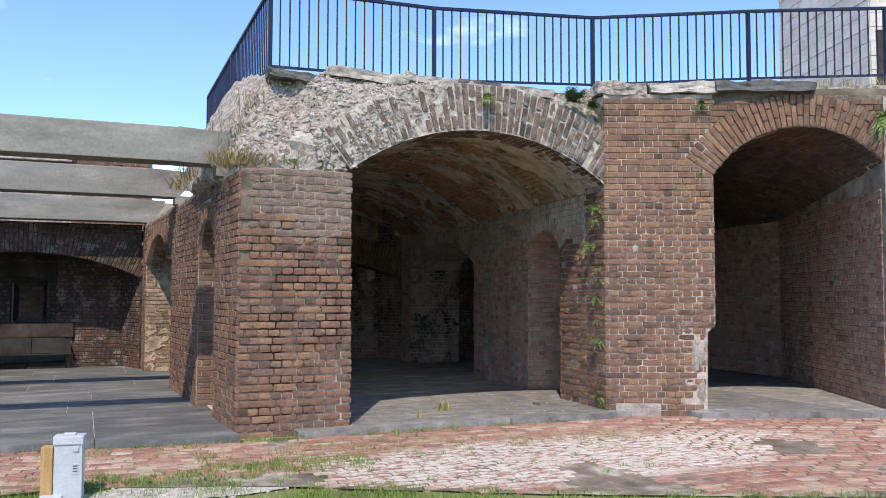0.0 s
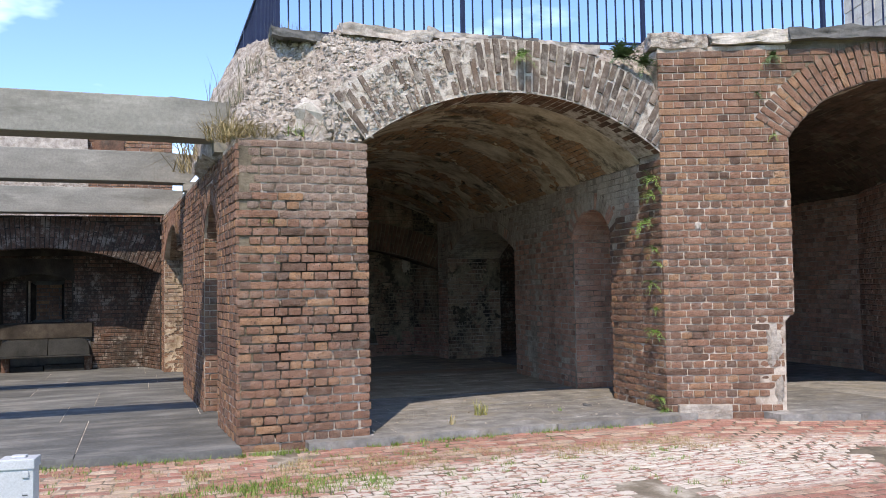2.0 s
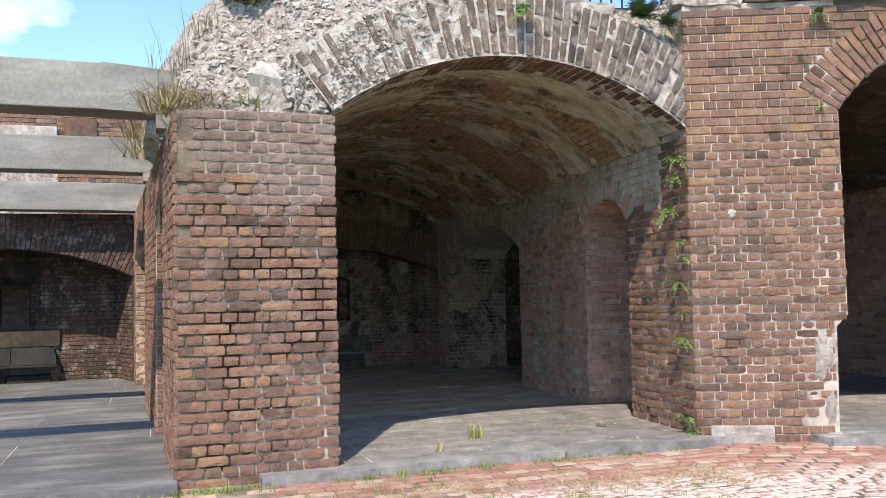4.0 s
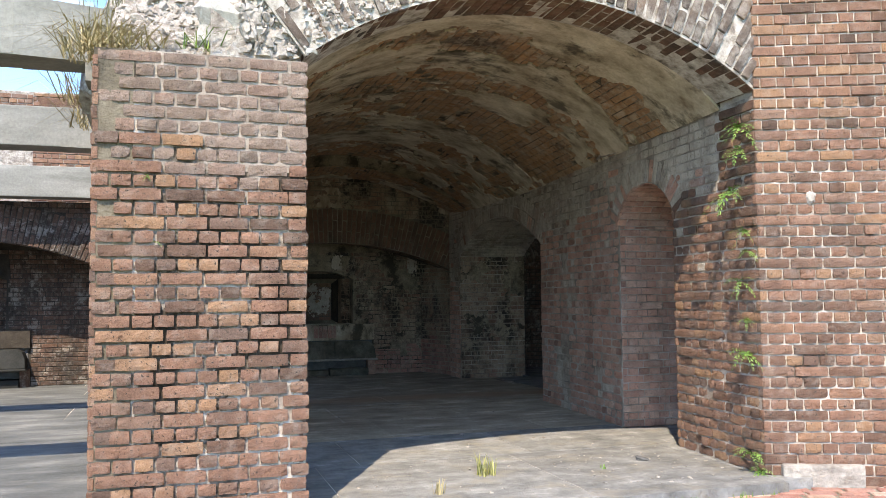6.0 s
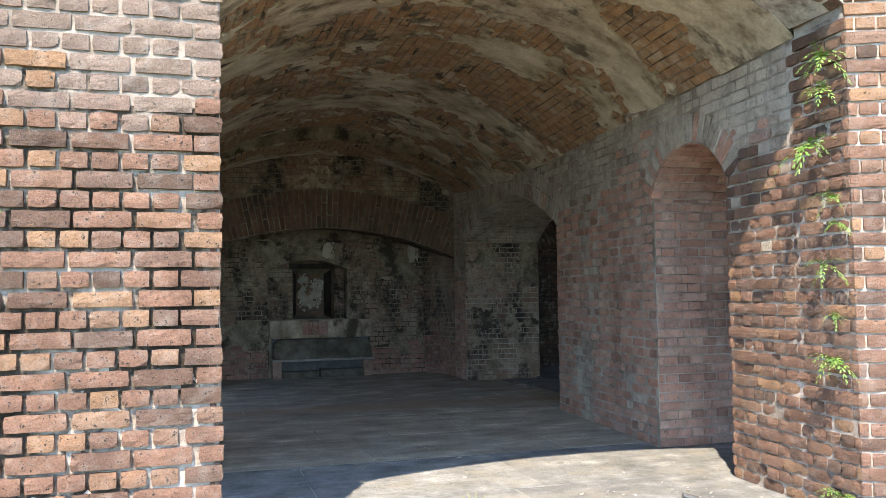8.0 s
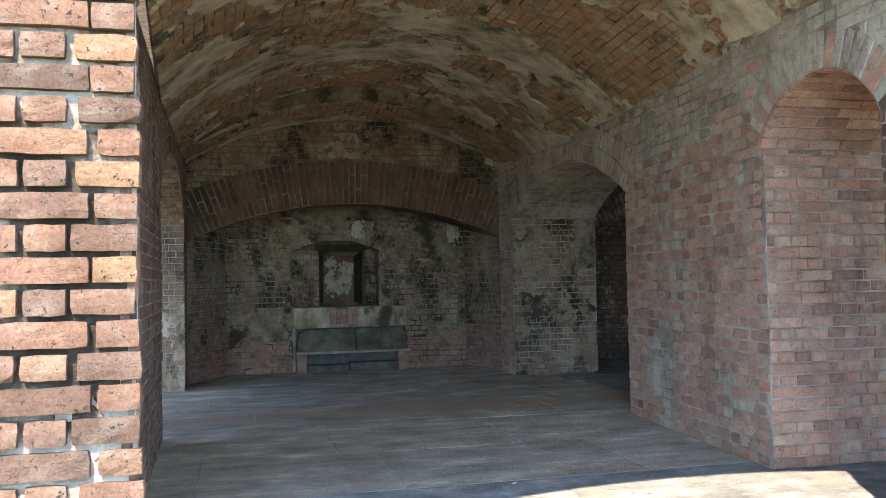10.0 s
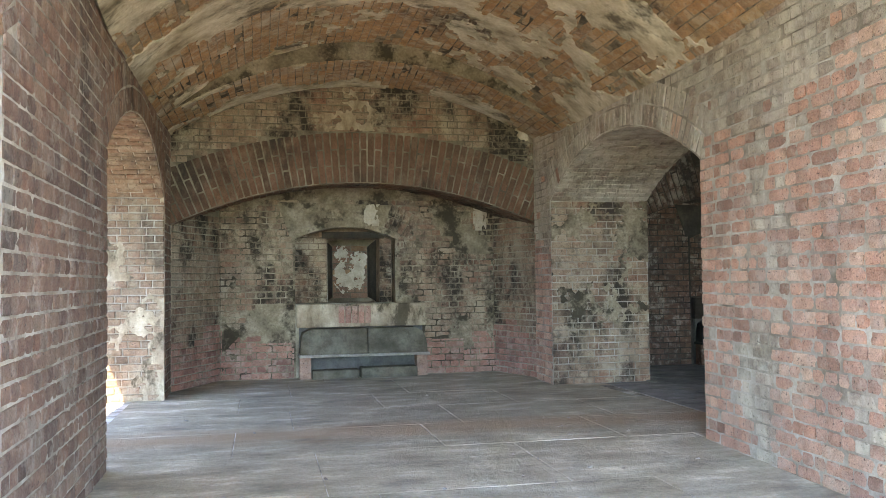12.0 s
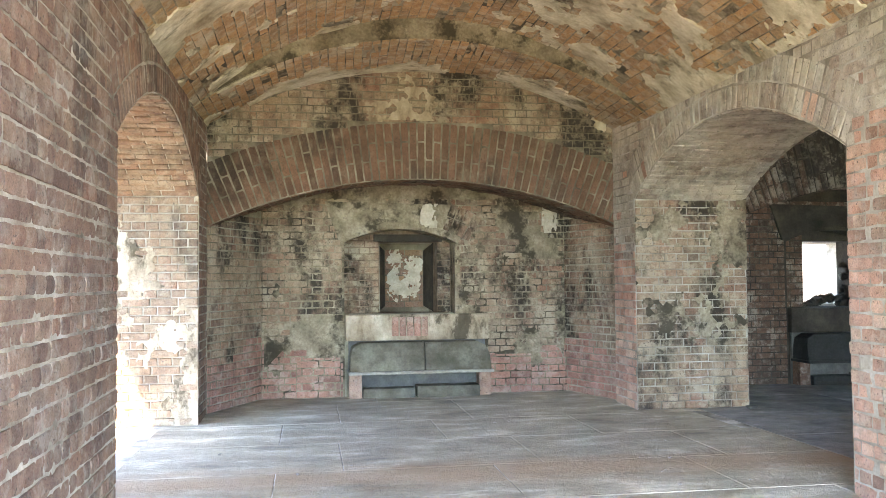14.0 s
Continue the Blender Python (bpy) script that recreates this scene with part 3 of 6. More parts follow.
def skin(name, place, nu, nv, keep, material, parent, thick=0.016, label=""):
    """A ragged coat of plaster: place(a, b) gives a point and the way out of the wall for a, b in 0..1; it stays where keep(point) is above 0."""
    pts, outs = [], []
    for j in range(nv + 1):
        for i in range(nu + 1):
            p, n = place(i / nu, j / nv)
            p, n = Vector(p), Vector(n)
            wob = 0.004 * noise.noise(p * 7) + 0.0025 * noise.noise(p * 19)
            pts.append(p + n * (thick + wob))
            outs.append(n)
    w1, faces, count = nu + 1, [], {}
    for j in range(nv):
        for i in range(nu):
            q = (j * w1 + i, j * w1 + i + 1, (j + 1) * w1 + i + 1, (j + 1) * w1 + i)
            val = [keep(pts[v]) for v in q]
            inside = [v for v, k in zip(q, val) if k > 0]
            if len(inside) < 3:
                continue
            faces.append(tuple(inside))
            for k in range(len(inside)):
                e = (inside[k], inside[(k + 1) % len(inside)])
                count[frozenset(e)] = None if frozenset(e) in count else e
    rim = {}
    def low(v):
        if v not in rim:
            rim[v] = len(pts)
            pts.append(pts[v] - outs[v] * (thick + 0.01))
        return rim[v]
    for e in [e for e in count.values() if e]:
        faces.append((e[1], e[0], low(e[0]), low(e[1])))
    used = {}
    verts = []
    for f in faces:
        for v in f:
            if v not in used:
                used[v] = len(verts)
                verts.append(pts[v])
    ob = new(name, mesh_of(name, verts, [tuple(used[v] for v in f) for f in faces], material))
    ob.parent = parent
    ob.matrix_parent_inverse = parent.matrix_world.inverted()
    return tagged(ob, label)


def rag(p, size, fine=1.0):
    """Ragged field for the edges of plaster and stains."""
    q = Vector(p) * size
    return noise.noise(q) + 0.5 * noise.noise(q * 2.7) + fine * (0.3 * noise.noise(q * 7) + 0.16 * noise.noise(q * 19))


def rock_bm(bm, at, size, rng, squash=(1, 1, 1), sub=2, rough=0.35):
    r = bmesh.ops.create_icosphere(bm, subdivisions=sub, radius=1.0)
    off = Vector((rng.uniform(0, 90), rng.uniform(0, 90), rng.uniform(0, 90)))
    turn = Euler((rng.uniform(-0.3, 0.3), rng.uniform(-0.3, 0.3), rng.uniform(0, 6.28))).to_matrix()
    for v in r["verts"]:
        q = v.co.normalized()
        q = Vector([math.copysign(abs(t) ** 0.6, t) for t in q])
        q *= 1 + rough * noise.noise(q * 1.3 + off)
        v.co = Vector(at) + turn @ Vector([q[k] * size * squash[k] for k in range(3)])


def tuft(name, at, count, height, spread, material, label, droop=0.5, seed=1, kind="", group="", parent=None):
    """A tuft of bent grass blades."""
    rng, vs, fs = random.Random(seed), [], []
    for _ in range(count):
        a, r = rng.uniform(0, 6.283), spread * math.sqrt(rng.random())
        p = Vector((at[0] + r * math.cos(a), at[1] + r * math.sin(a), at[2]))
        h, lean, b = height * rng.uniform(0.45, 1.0), rng.uniform(0.1, droop), rng.uniform(0, 6.283)
        d = Vector((math.cos(b), math.sin(b), 0))
        w = Vector((-d.y, d.x, 0)) * rng.uniform(0.002, 0.005)
        q = [p, p + d * h * lean * 0.35 + Vector((0, 0, h * 0.55)), p + d * h * lean + Vector((0, 0, h * (1 - lean * 0.4)))]
        k = len(vs)
        vs += [q[0] - w, q[0] + w, q[1] - w * 0.8, q[1] + w * 0.8, q[2]]
        fs += [(k, k + 1, k + 3, k + 2), (k + 2, k + 3, k + 4)]
    ob = thing(name, vs, fs, material, label, "grass" if "grass" in name else "plant", group, kind)
    return ob


def fern(name, at, out, fronds, size, material, label, seed=1, hang=0.6):
    """A small plant rooted in a joint: drooping fronds with paired leaflets."""
    rng, vs, fs = random.Random(seed), [], []
    out = Vector(out).normalized()
    side = out.cross(Vector((0, 0, 1))).normalized()
    for _ in range(fronds):
        d = (out * rng.uniform(0.3, 1.0) + side * rng.uniform(-0.9, 0.9) + Vector((0, 0, rng.uniform(-0.5, 0.8)))).normalized()
        ln = size * rng.uniform(0.5, 1.0)
        n = 7
        p = [Vector(at) + d * ln * k / n + Vector((0, 0, -hang * ln * (k / n) ** 2)) for k in range(n + 1)]
        across = d.cross(Vector((0, 0, 1)))
        across = across.normalized() if across.length > 0.1 else side
        for k in range(1, n + 1):
            w = ln * 0.22 * (1 - (k / n) ** 1.5 * 0.8) * rng.uniform(0.7, 1.2)
            f = (p[k] - p[k - 1])
            for s in (-1, 1):
                b, tip = p[k - 1], p[k - 1] + across * s * w + f * rng.uniform(0.5, 1.2) + Vector((0, 0, rng.uniform(-0.3, 0.3) * w))
                q = len(vs)
                vs += [b, (b + tip) / 2 + f * 0.4, tip, (b + tip) / 2 - f * 0.25]
                fs.append((q, q + 1, q + 2, q + 3))
    return thing(name, vs, fs, material, label, "plant", "plants rooted in the masonry")


# ---------------------------------------------------------------- plan
def lerp(a, b, t):
    return a + (b - a) * t


def main_left(y):      # inner face of the wall between the open bay and the casemate
    return lerp(2.81, 2.56, max(0.0, (y - 8.75) / 1.23)) if y < 9.98 else lerp(2.56, 2.5, min(1.0, (y - 9.98) / 3.37))


def main_right(y):
    return lerp(6.08, 6.42, min(1.0, max(0.0, (y - 8.75) / 4.6)))


def bay_right(y):      # face of the same wall towards the open bay
    return lerp(1.61, 1.16, (y - 8.75) / 8.3)


def next_left(y):      # face of the far wall towards the next casemate
    return lerp(7.2, 7.52, min(1.0, max(0.0, (y - 8.75) / 7.0)))


def east_x(y):         # the next casemate's far wall stands square to the bent front
    return 9.37 + 0.52 * (min(y, 11.2) - 7.53) + 0.04 * max(0.0, y - 11.2)


BEND, ANG = Vector((6.08, 8.75, 0)), radians(-22)
F_U, F_N = Vector((math.cos(ANG), math.sin(ANG), 0)), Vector((math.sin(ANG), -math.cos(ANG), 0))


def facet(u, z, out=0.0):
    """A place on the bent front: u along it from the bend, out in front of it."""
    p = BEND + F_U * u + F_N * out
    return (p.x, p.y, z)


SMALL = (9.98, 11.07, 1.98, 2.33)      # the arched passages through both side walls
LARGE = (13.35, 16.5, 1.95, 2.42)
FRONT = (2.81, 6.08, 2.78, 3.33)       # the front arch, along x
NEXT = (1.36, 3.64, 2.9, 3.52)         # the next front arch, along the bent front


def side_profile(s0, s1, top, openings):
    pts = [(s0, -0.3)]
    for o in openings:
        pts += [(o[0], -0.3)] + arc(*o, n=20) + [(o[1], -0.3)]
    return pts + [(s1, -0.3), (s1, top), (s0, top)]


# ---------------------------------------------------------------- ground and floors
def lawn_edge(x):      # where the brick apron ends
    return 7.25 - 0.3 * max(0.0, min(x, 1.5) - 0.2) - 0.46 * max(0.0, x - 1.5)


def floor_edge(x):     # where the flagstones begin
    if x < 1.2:
        return 8.58 + 0.12 * max(0.0, 0.9 - x)
    if x < 6.0:
        return 8.56
    return 8.56 - 0.42 * (x - 6.0)


def ground_z(x, y):
    d = max(0.0, floor_edge(max(-6.0, min(12.0, x))) - y)
    return -0.085 - min(0.12, 0.045 * d)


vs, fs = [], []
gx = [-1500, -200, -40, -12] + [-6 + 0.25 * k for k in range(73)] + [20, 60, 200, 1500]
gy = [-1500, -200, -40, -10] + [-2 + 0.25 * k for k in range(53)] + [14, 20, 40, 200, 1500]
for y in gy:
    for x in gx:
        b = 0.015 * noise.noise(Vector((x, y, 0)) * 0.9) if -6 < x < 12 and -2 < y < 8.2 else 0.0
        vs.append((x, y, ground_z(x, y) + b - (0.25 if y > 8.9 else 0.0) - 0.008))
w = len(gx)
fs = [(j * w + i, j * w + i + 1, (j + 1) * w + i + 1, (j + 1) * w + i) for j in range(len(gy) - 1) for i in range(w - 1)]
ground = thing("ground", vs, fs, m_ground, "sunlit green lawn with worn earth in front of the fort", "ground", kind="structure", smooth=True)

# the bed of the brick apron
vs, fs = [], []
cols = [-4 + 0.2 * k for k in range(75)]
for x in cols:
    a, b = lawn_edge(x) + 0.04 * noise.noise(Vector((x * 3, 0, 2))), floor_edge(x) + 0.3
    for k in range(9):
        y = lerp(a, b, k / 8)
        vs.append((x, y, ground_z(x, y) + 0.012))
fs = [(i * 9 + k, (i + 1) * 9 + k, (i + 1) * 9 + k + 1, i * 9 + k + 1) for i in range(len(cols) - 1) for k in range(8)]
pavement = thing("pavement", vs, fs, m_bed, "worn red brick apron with white lime patches and weeds", "paving", kind="structure")

# floors
floor = empty("floor", (4.4, 12, 0), "grey slate flagstone floor, cracked and stained", "floor", kind="structure")
bm = bmesh.new()
for x0, x1, y0, y1 in ((-3.2, 1.5, 8.95, 18.6), (1.5, 7.4, 8.8, 18.6), (7.4, 11.6, 8.8, 18.6)):
    box_bm(bm, (x0, y0, -0.3), (x1, y1, -0.003))
part("floor_bed", bm, m_joint, floor)


def slabs(x0, x1, y0, y1, dx, dy, seed, front=None, material=None):
    rng = random.Random(seed)
    y = y0
    row = 0
    while y < y1 - 0.1:
        h = min(dy * rng.uniform(0.85, 1.15), y1 - y)
        x = x0 - (0 if row % 2 else dx * rng.uniform(0.3, 0.6))
        while x < x1 - 0.05:
            wd = dx * rng.uniform(0.85, 1.2)
            a, b = max(x, x0), min(x + wd, x1)
            if b - a > 0.15:
                bm = bmesh.new()
                fy = y
                ya = yb = y
                if row == 0 and front:
                    ya, yb = front(a) + rng.uniform(-0.04, 0.03), front(b) + rng.uniform(-0.04, 0.03)
                z = rng.uniform(0.0, 0.003)
                n = 6
                top = []
                for k in range(n + 1):
                    t = k / n
                    top.append((lerp(a + 0.003, b - 0.003, t), lerp(ya, yb, t) + 0.003 + (0.02 * noise.noise(Vector((lerp(a, b, t) * 6, seed, 0))) if row == 0 else 0)))
                top += [(b - 0.003, y + h - 0.003), (a + 0.003, y + h - 0.003)]
                v1 = [bm.verts.new((p, q, z)) for p, q in top]
                v0 = [bm.verts.new((p, q, -0.09)) for p, q in top]
                f = bm.faces.new(v1)
                m = len(top)
                for k in range(m):
                    bm.faces.new((v0[k], v0[(k + 1) % m], v1[(k + 1) % m], v1[k]))
                bmesh.ops.bevel(bm, geom=list(f.edges), offset=0.004, segments=1, affect="EDGES")
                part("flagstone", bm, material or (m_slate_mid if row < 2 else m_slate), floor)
            x += wd
        y += h
        row += 1


slabs(2.2, 7.0, 9.2, 18.4, 1.35, 1.05, 4, front=lambda x: floor_edge(x) if x < 6.2 else 8.56)
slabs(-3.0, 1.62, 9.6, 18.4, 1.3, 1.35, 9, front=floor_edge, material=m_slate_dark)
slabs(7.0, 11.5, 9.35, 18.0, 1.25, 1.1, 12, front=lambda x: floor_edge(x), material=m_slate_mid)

# ---------------------------------------------------------------- walls
# wall between the open bay and the casemate, with its two arched passages
bm = bmesh.new()
FAR_PART = lambda top: arc(*LARGE, n=20) + [(16.5, -0.3), (17.05, -0.3), (17.05, top), (13.35, top)]
NEAR_PART = lambda top: arc(*SMALL, n=20) + [(SMALL[1], -0.3), (13.35, -0.3), (13.35, top), (SMALL[0], top)]
prism_bm(bm, [(8.75, -0.3), (SMALL[0], -0.3), (SMALL[0], 2.74), (8.75, 2.74)], lambda s, z: (main_left(s), s, z), lambda s, z: (bay_right(s), s, z))
prism_bm(bm, NEAR_PART(2.74), lambda s, z: (main_left(s), s, z), lambda s, z: (bay_right(s), s, z))
prism_bm(bm, FAR_PART(2.74), lambda s, z: (main_left(s), s, z), lambda s, z: (bay_right(s), s, z))
wall_left = part("wall_left", bm, m_mortar_in, None, kind="structure")
tagged(wall_left, "weathered red brick side wall with arched passages", "wall")
bm = bmesh.new()
prism_bm(bm, side_profile(8.75, 13.35, 3.9, [SMALL]), lambda s, z: (main_right(s), s, z),
         lambda s, z: (next_left(s), lerp(s, 8.5, max(0.0, 1 - (s - 8.75) / 0.6)) if s < 9.35 else s, z))
prism_bm(bm, FAR_PART(3.9), lambda s, z: (main_right(s), s, z), lambda s, z: (next_left(s), s, z))
wall_right = part("wall_right", bm, m_mortar_in, None, kind="structure")
tagged(wall_right, "red brick side wall streaked with lime, arched passages", "wall")

bricks_l, bricks_r = [], []


def ring_gap(v, o, t):
    """The course's part that an arch and its ring take, from the springing up."""
    s0, s1, spring, crown = o
    wd, h, c = (s1 - s0) / 2, crown - spring, (s0 + s1) / 2
    r = (wd * wd + h * h) / (2 * h)
    if v < spring - 0.02:
        return [(s0, s1)]
    x2 = (r + t) ** 2 - (v - crown + r) ** 2
    if x2 <= 0:
        return []
    x = math.sqrt(x2)
    a = math.asin(min(1.0, wd / r))
    x = min(x, (v - crown + r) * math.tan(a)) if v - crown + r > 0 else x
    return [(c - x, c + x)]


def arch_ring(o, t, at, nn, rows=2):
    s0, s1, spring, crown = o
    wd, h, c = (s1 - s0) / 2, crown - spring, (s0 + s1) / 2
    r = (wd * wd + h * h) / (2 * h)
    a = math.asin(min(1.0, wd / r))
    return ring((c, crown - r), r, t, -a, a, at, nn, rows=rows)


for face, nx, lst in ((main_left, 1, bricks_l), (main_right, -1, bricks_r)):
    at = lambda s, z, f=face: (f(s), s, z)
    lst += on_plane(courses(8.735, 17.05, 0.0, 2.72, lambda v: ring_gap(v, SMALL, 0.22) + ring_gap(v, LARGE, 0.36)), at, (0, 1, 0), (nx, 0, 0))
    lst += arch_ring(SMALL, 0.22, at, (nx, 0, 0), 1) + arch_ring(LARGE, 0.36, at, (nx, 0, 0), 2)
at = lambda s, z: (bay_right(s), s, z)
bay_face = on_plane(courses(8.735, 17.05, 0.0, 2.7, lambda v: ring_gap(v, SMALL, 0.22) + ring_gap(v, LARGE, 0.24)), at, (0, 1, 0), (-1, 0, 0))
bay_face += arch_ring(SMALL, 0.22, at, (-1, 0, 0), 1) + arch_ring(LARGE, 0.24, at, (-1, 0, 0), 1)


# jambs and soffits of the passages
def passage(o, xa, xb, far_only=False):
    made = []
    s0, s1, spring, crown = o
    for s, ny in ((s0, 1), (s1, -1)):
        a, b = xa(s), xb(s)
        lo, hi = min(a, b), max(a, b)
        made += on_plane(courses(lo, hi, 0.0, spring, ch=0.072), lambda u, v, s=s: (u, s, v), (1, 0, 0), (0, ny, 0))
    wd, h, c = (s1 - s0) / 2, crown - spring, (s0 + s1) / 2
    r = (wd * wd + h * h) / (2 * h)
    a = math.asin(min(1.0, wd / r))
    n = max(3, round(2 * a * r / COURSE))
    lo, hi = sorted((xa(c), xb(c)))
    for k in range(n):
        t = -a + 2 * a * (k + 0.5) / n
        p = Vector((0, c + r * math.sin(t), crown - r + r * math.cos(t)))
        nn = Vector((0, -math.sin(t), -math.cos(t)))
        u = lo - (0.115 if k % 2 else 0)
        while u < hi:
            e, f = max(u, lo), min(u + 0.23, hi)
            if f - e > 0.04:
                made.append((p + Vector(((e + f) / 2, 0, 0)), Vector((1, 0, 0)), Vector((1, 0, 0)).cross(nn), nn, (f - e) / 2 - 0.005, a * r / n - 0.005))
            u += 0.23
    return made


# front pier of the left wall
def pier_courses(u0, u1, v0, v1):
    """English bond counted from the arch's edge: a closer, then stretchers or headers."""
    rng, made, v, k = random.Random(33), [], v0, 0
    while v < v1 - 0.03:
        top, u, first = min(v + 0.081, v1), u1, True
        while u > u0 + 0.04:
            wd = (0.118 if k % 2 == 0 else 0.172) if first else (0.24 if k % 2 == 0 else 0.119) * rng.uniform(0.96, 1.04)
            a = max(u0, u - wd)
            if a - u0 < 0.05:
                a = u0
            if top > -0.15:
                made.append((a + 0.005, u - 0.005, v + 0.006, top - 0.006))
            u, first = a, False
        v, k = top, k + 1
    return made


pier_front = on_plane(pier_courses(1.596, 2.824, -0.25, 2.74), lambda u, v: (u, 8.75, v), (1, 0, 0), (0, -1, 0))

# ---------------------------------------------------------------- front arch and vault
def vault_solid(name, sections, material, top, n=28):
    """sections: (left, right, spring, crown) with their two edge places; a closed body above the curve."""
    rows = []
    for (lx, ly), (rx, ry), spring, crown in sections:
        w = math.hypot(rx - lx, ry - ly)
        row = []
        for s, z in arc(0.0, w, spring, crown, n):
            t = s / w
            row.append((lerp(lx, rx, t), lerp(ly, ry, t), z))
        row += [(rx, ry, top), (lx, ly, top)]
        rows.append(row)
    m = n + 3
    vs = [p for row in rows for p in row]
    fs = []
    for j in range(len(rows) - 1):
        for k in range(m):
            a, b = j * m + k, j * m + (k + 1) % m
            fs.append((a, b, b + m, a + m))
    bm = bmesh.new()
    bv = [bm.verts.new(p) for p in vs]
    for f in fs:
        bm.faces.new([bv[i] for i in f])
    for j in (0, len(rows) - 1):
        for k in range(n):
            f = k / n
            bm.faces.new([bv[j * m + k], bv[j * m + k + 1], bv[j * m + n + (1 if k >= n // 2 else 2)]])
        bm.faces.new([bv[j * m + n // 2], bv[j * m + n + 1], bv[j * m + n + 2]])
    return part(name, bm, material, None, kind="structure")


def vault_bricks(sections, material, name, parent):
    """Bricks laid lengthwise along a vault between two sections."""
    made = []
    rng = random.Random(8)
    for (l0, r0, s0, c0), (l1, r1, s1, c1) in zip(sections, sections[1:]):
        ln = (Vector((l1[0] + r1[0], l1[1] + r1[1])) - Vector((l0[0] + r0[0], l0[1] + r0[1]))).length / 2
        w0 = math.hypot(r0[0] - l0[0], r0[1] - l0[1])
        w1 = math.hypot(r1[0] - l1[0], r1[1] - l1[1])
        n = round((w0 + w1) / 2 * 1.08 / COURSE)
        a0, a1 = arc(0.0, w0, s0, c0, n * 2), arc(0.0, w1, s1, c1, n * 2)

        def place(t, k):
            def one(l, r, w, a):
                s = a[k][0] / w
                return Vector((lerp(l[0], r[0], s), lerp(l[1], r[1], s), a[k][1]))
            return one(l0, r0, w0, a0).lerp(one(l1, r1, w1, a1), t)
        for k in range(n):
            u = -(0.115 if k % 2 else 0.0)
            while u < ln:
                e, f = max(0, u), min(ln, u + LONG * rng.uniform(0.96, 1.04))
                if f - e > 0.05:
                    t = (e + f) / 2 / ln
                    p = place(t, 2 * k + 1)
                    un = (place(min(1, t + 0.05), 2 * k + 1) - place(max(0, t - 0.05), 2 * k + 1)).normalized()
                    vn = (place(t, 2 * k + 2) - place(t, 2 * k))
                    hv = vn.length / 2 - 0.003
                    vn.normalize()
                    nn = un.cross(vn)
                    if nn.z > 0:
                        nn = -nn
                    made.append((p, un, vn, nn, (f - e) / 2 - 0.003, hv))
                u += LONG
    return joined_bricks(name, made, material, parent, 0.006, 0.006)


wd, h = (FRONT[1] - FRONT[0]) / 2, FRONT[3] - FRONT[2]
R1 = (wd * wd + h * h) / (2 * h)
A1 = math.asin(wd / R1)
v_ring = [((2.81, 8.752), (6.08, 8.752), 2.78, 3.33), ((2.78, 9.2), (6.12, 9.2), 2.78, 3.33)]
v_main = [((main_left(9.2), 9.2), (main_right(9.2), 9.2), 2.74, 3.46), ((main_left(13.35), 13.35), (main_right(13.35), 13.35), 2.66, 3.45), ((2.5, 16.1), (6.42, 16.1), 2.64, 3.45)]
v_back = [((2.5, 16.1), (6.42, 16.1), 2.64, 3.27), ((2.5, 17.06), (6.5, 17.06), 2.66, 3.24)]
bm = bmesh.new()
oa = [((FRONT[0] + FRONT[1]) / 2 + (R1 + 0.55) * math.sin(-A1 + 2 * A1 * k / 24), FRONT[3] - R1 + (R1 + 0.55) * math.cos(-A1 + 2 * A1 * k / 24)) for k in range(25)]
prism_bm(bm, arc(*FRONT, n=24) + list(reversed(oa)), lambda s, z: (s, 8.752, z), lambda s, z: (s, 9.22, z))
arch_front = part("front_arch", bm, m_archmortar, None, kind="structure")
tagged(arch_front, "weathered brick front arch with white mortar", "arch", kind="structure")
ceiling = vault_solid("ceiling", v_main, m_plaster, 4.0)
tagged(ceiling, "brick barrel vault stained with lime and soot", "vault", kind="structure")
ceiling_back = vault_solid("ceiling_back", v_back, m_plaster, 3.95)
tagged(ceiling_back, "lower brick vault strip before the back wall", "vault", kind="structure")
v_next = [(facet(NEXT[0], 0)[:2], facet(NEXT[1], 0)[:2], NEXT[2], NEXT[3]), ((7.33, 11.2), (11.28, 11.2), 2.7, 3.45), ((7.5, 17.05), (11.52, 17.05), 2.6, 3.4)]
# The dark mortar adds to the shade painted into this vault.
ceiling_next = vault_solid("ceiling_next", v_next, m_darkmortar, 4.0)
tagged(ceiling_next, "dark brick barrel vault of the neighbouring casemate", "vault", kind="structure")

# bent front: the right pier and what lies over the next arch
bm = bmesh.new()
prof = [(0.0, -0.3), (1.24, -0.3), (1.26, 0.95), (1.36, 1.05)] + arc(*NEXT, n=20) + [(3.64, -0.3), (6.0, -0.3), (6.0, 3.92), (0.0, 3.92)]
prism_bm(bm, prof, lambda u, z: facet(u, z), lambda u, z: facet(u + (0.0 if u > 0.2 else 0.06), z, -0.5))
wall_front = part("wall_front", bm, m_frontmortar, None, kind="structure")
tagged(wall_front, "sunlit red brick front with white mortar, eroded at a corner", "wall")
gap_f = lambda v: ring_gap(v, NEXT, 0.42) + ([(1.24, 1.4)] if v < 1.0 else []) 
front_r = on_plane(courses(-0.014, 6.0, -0.08, 3.9, gap_f), lambda u, v: facet(u, v), F_U, F_N)
next_ring = arch_ring(NEXT, 0.42, lambda u, v: facet(u, v), F_N, 3)
front_ring = ring(((FRONT[0] + FRONT[1]) / 2, FRONT[3] - R1), R1, 0.56, -A1, A1, lambda u, v: (u, 8.752, v), (0, -1, 0), rows=3, gap=0.009, pitch=0.086)

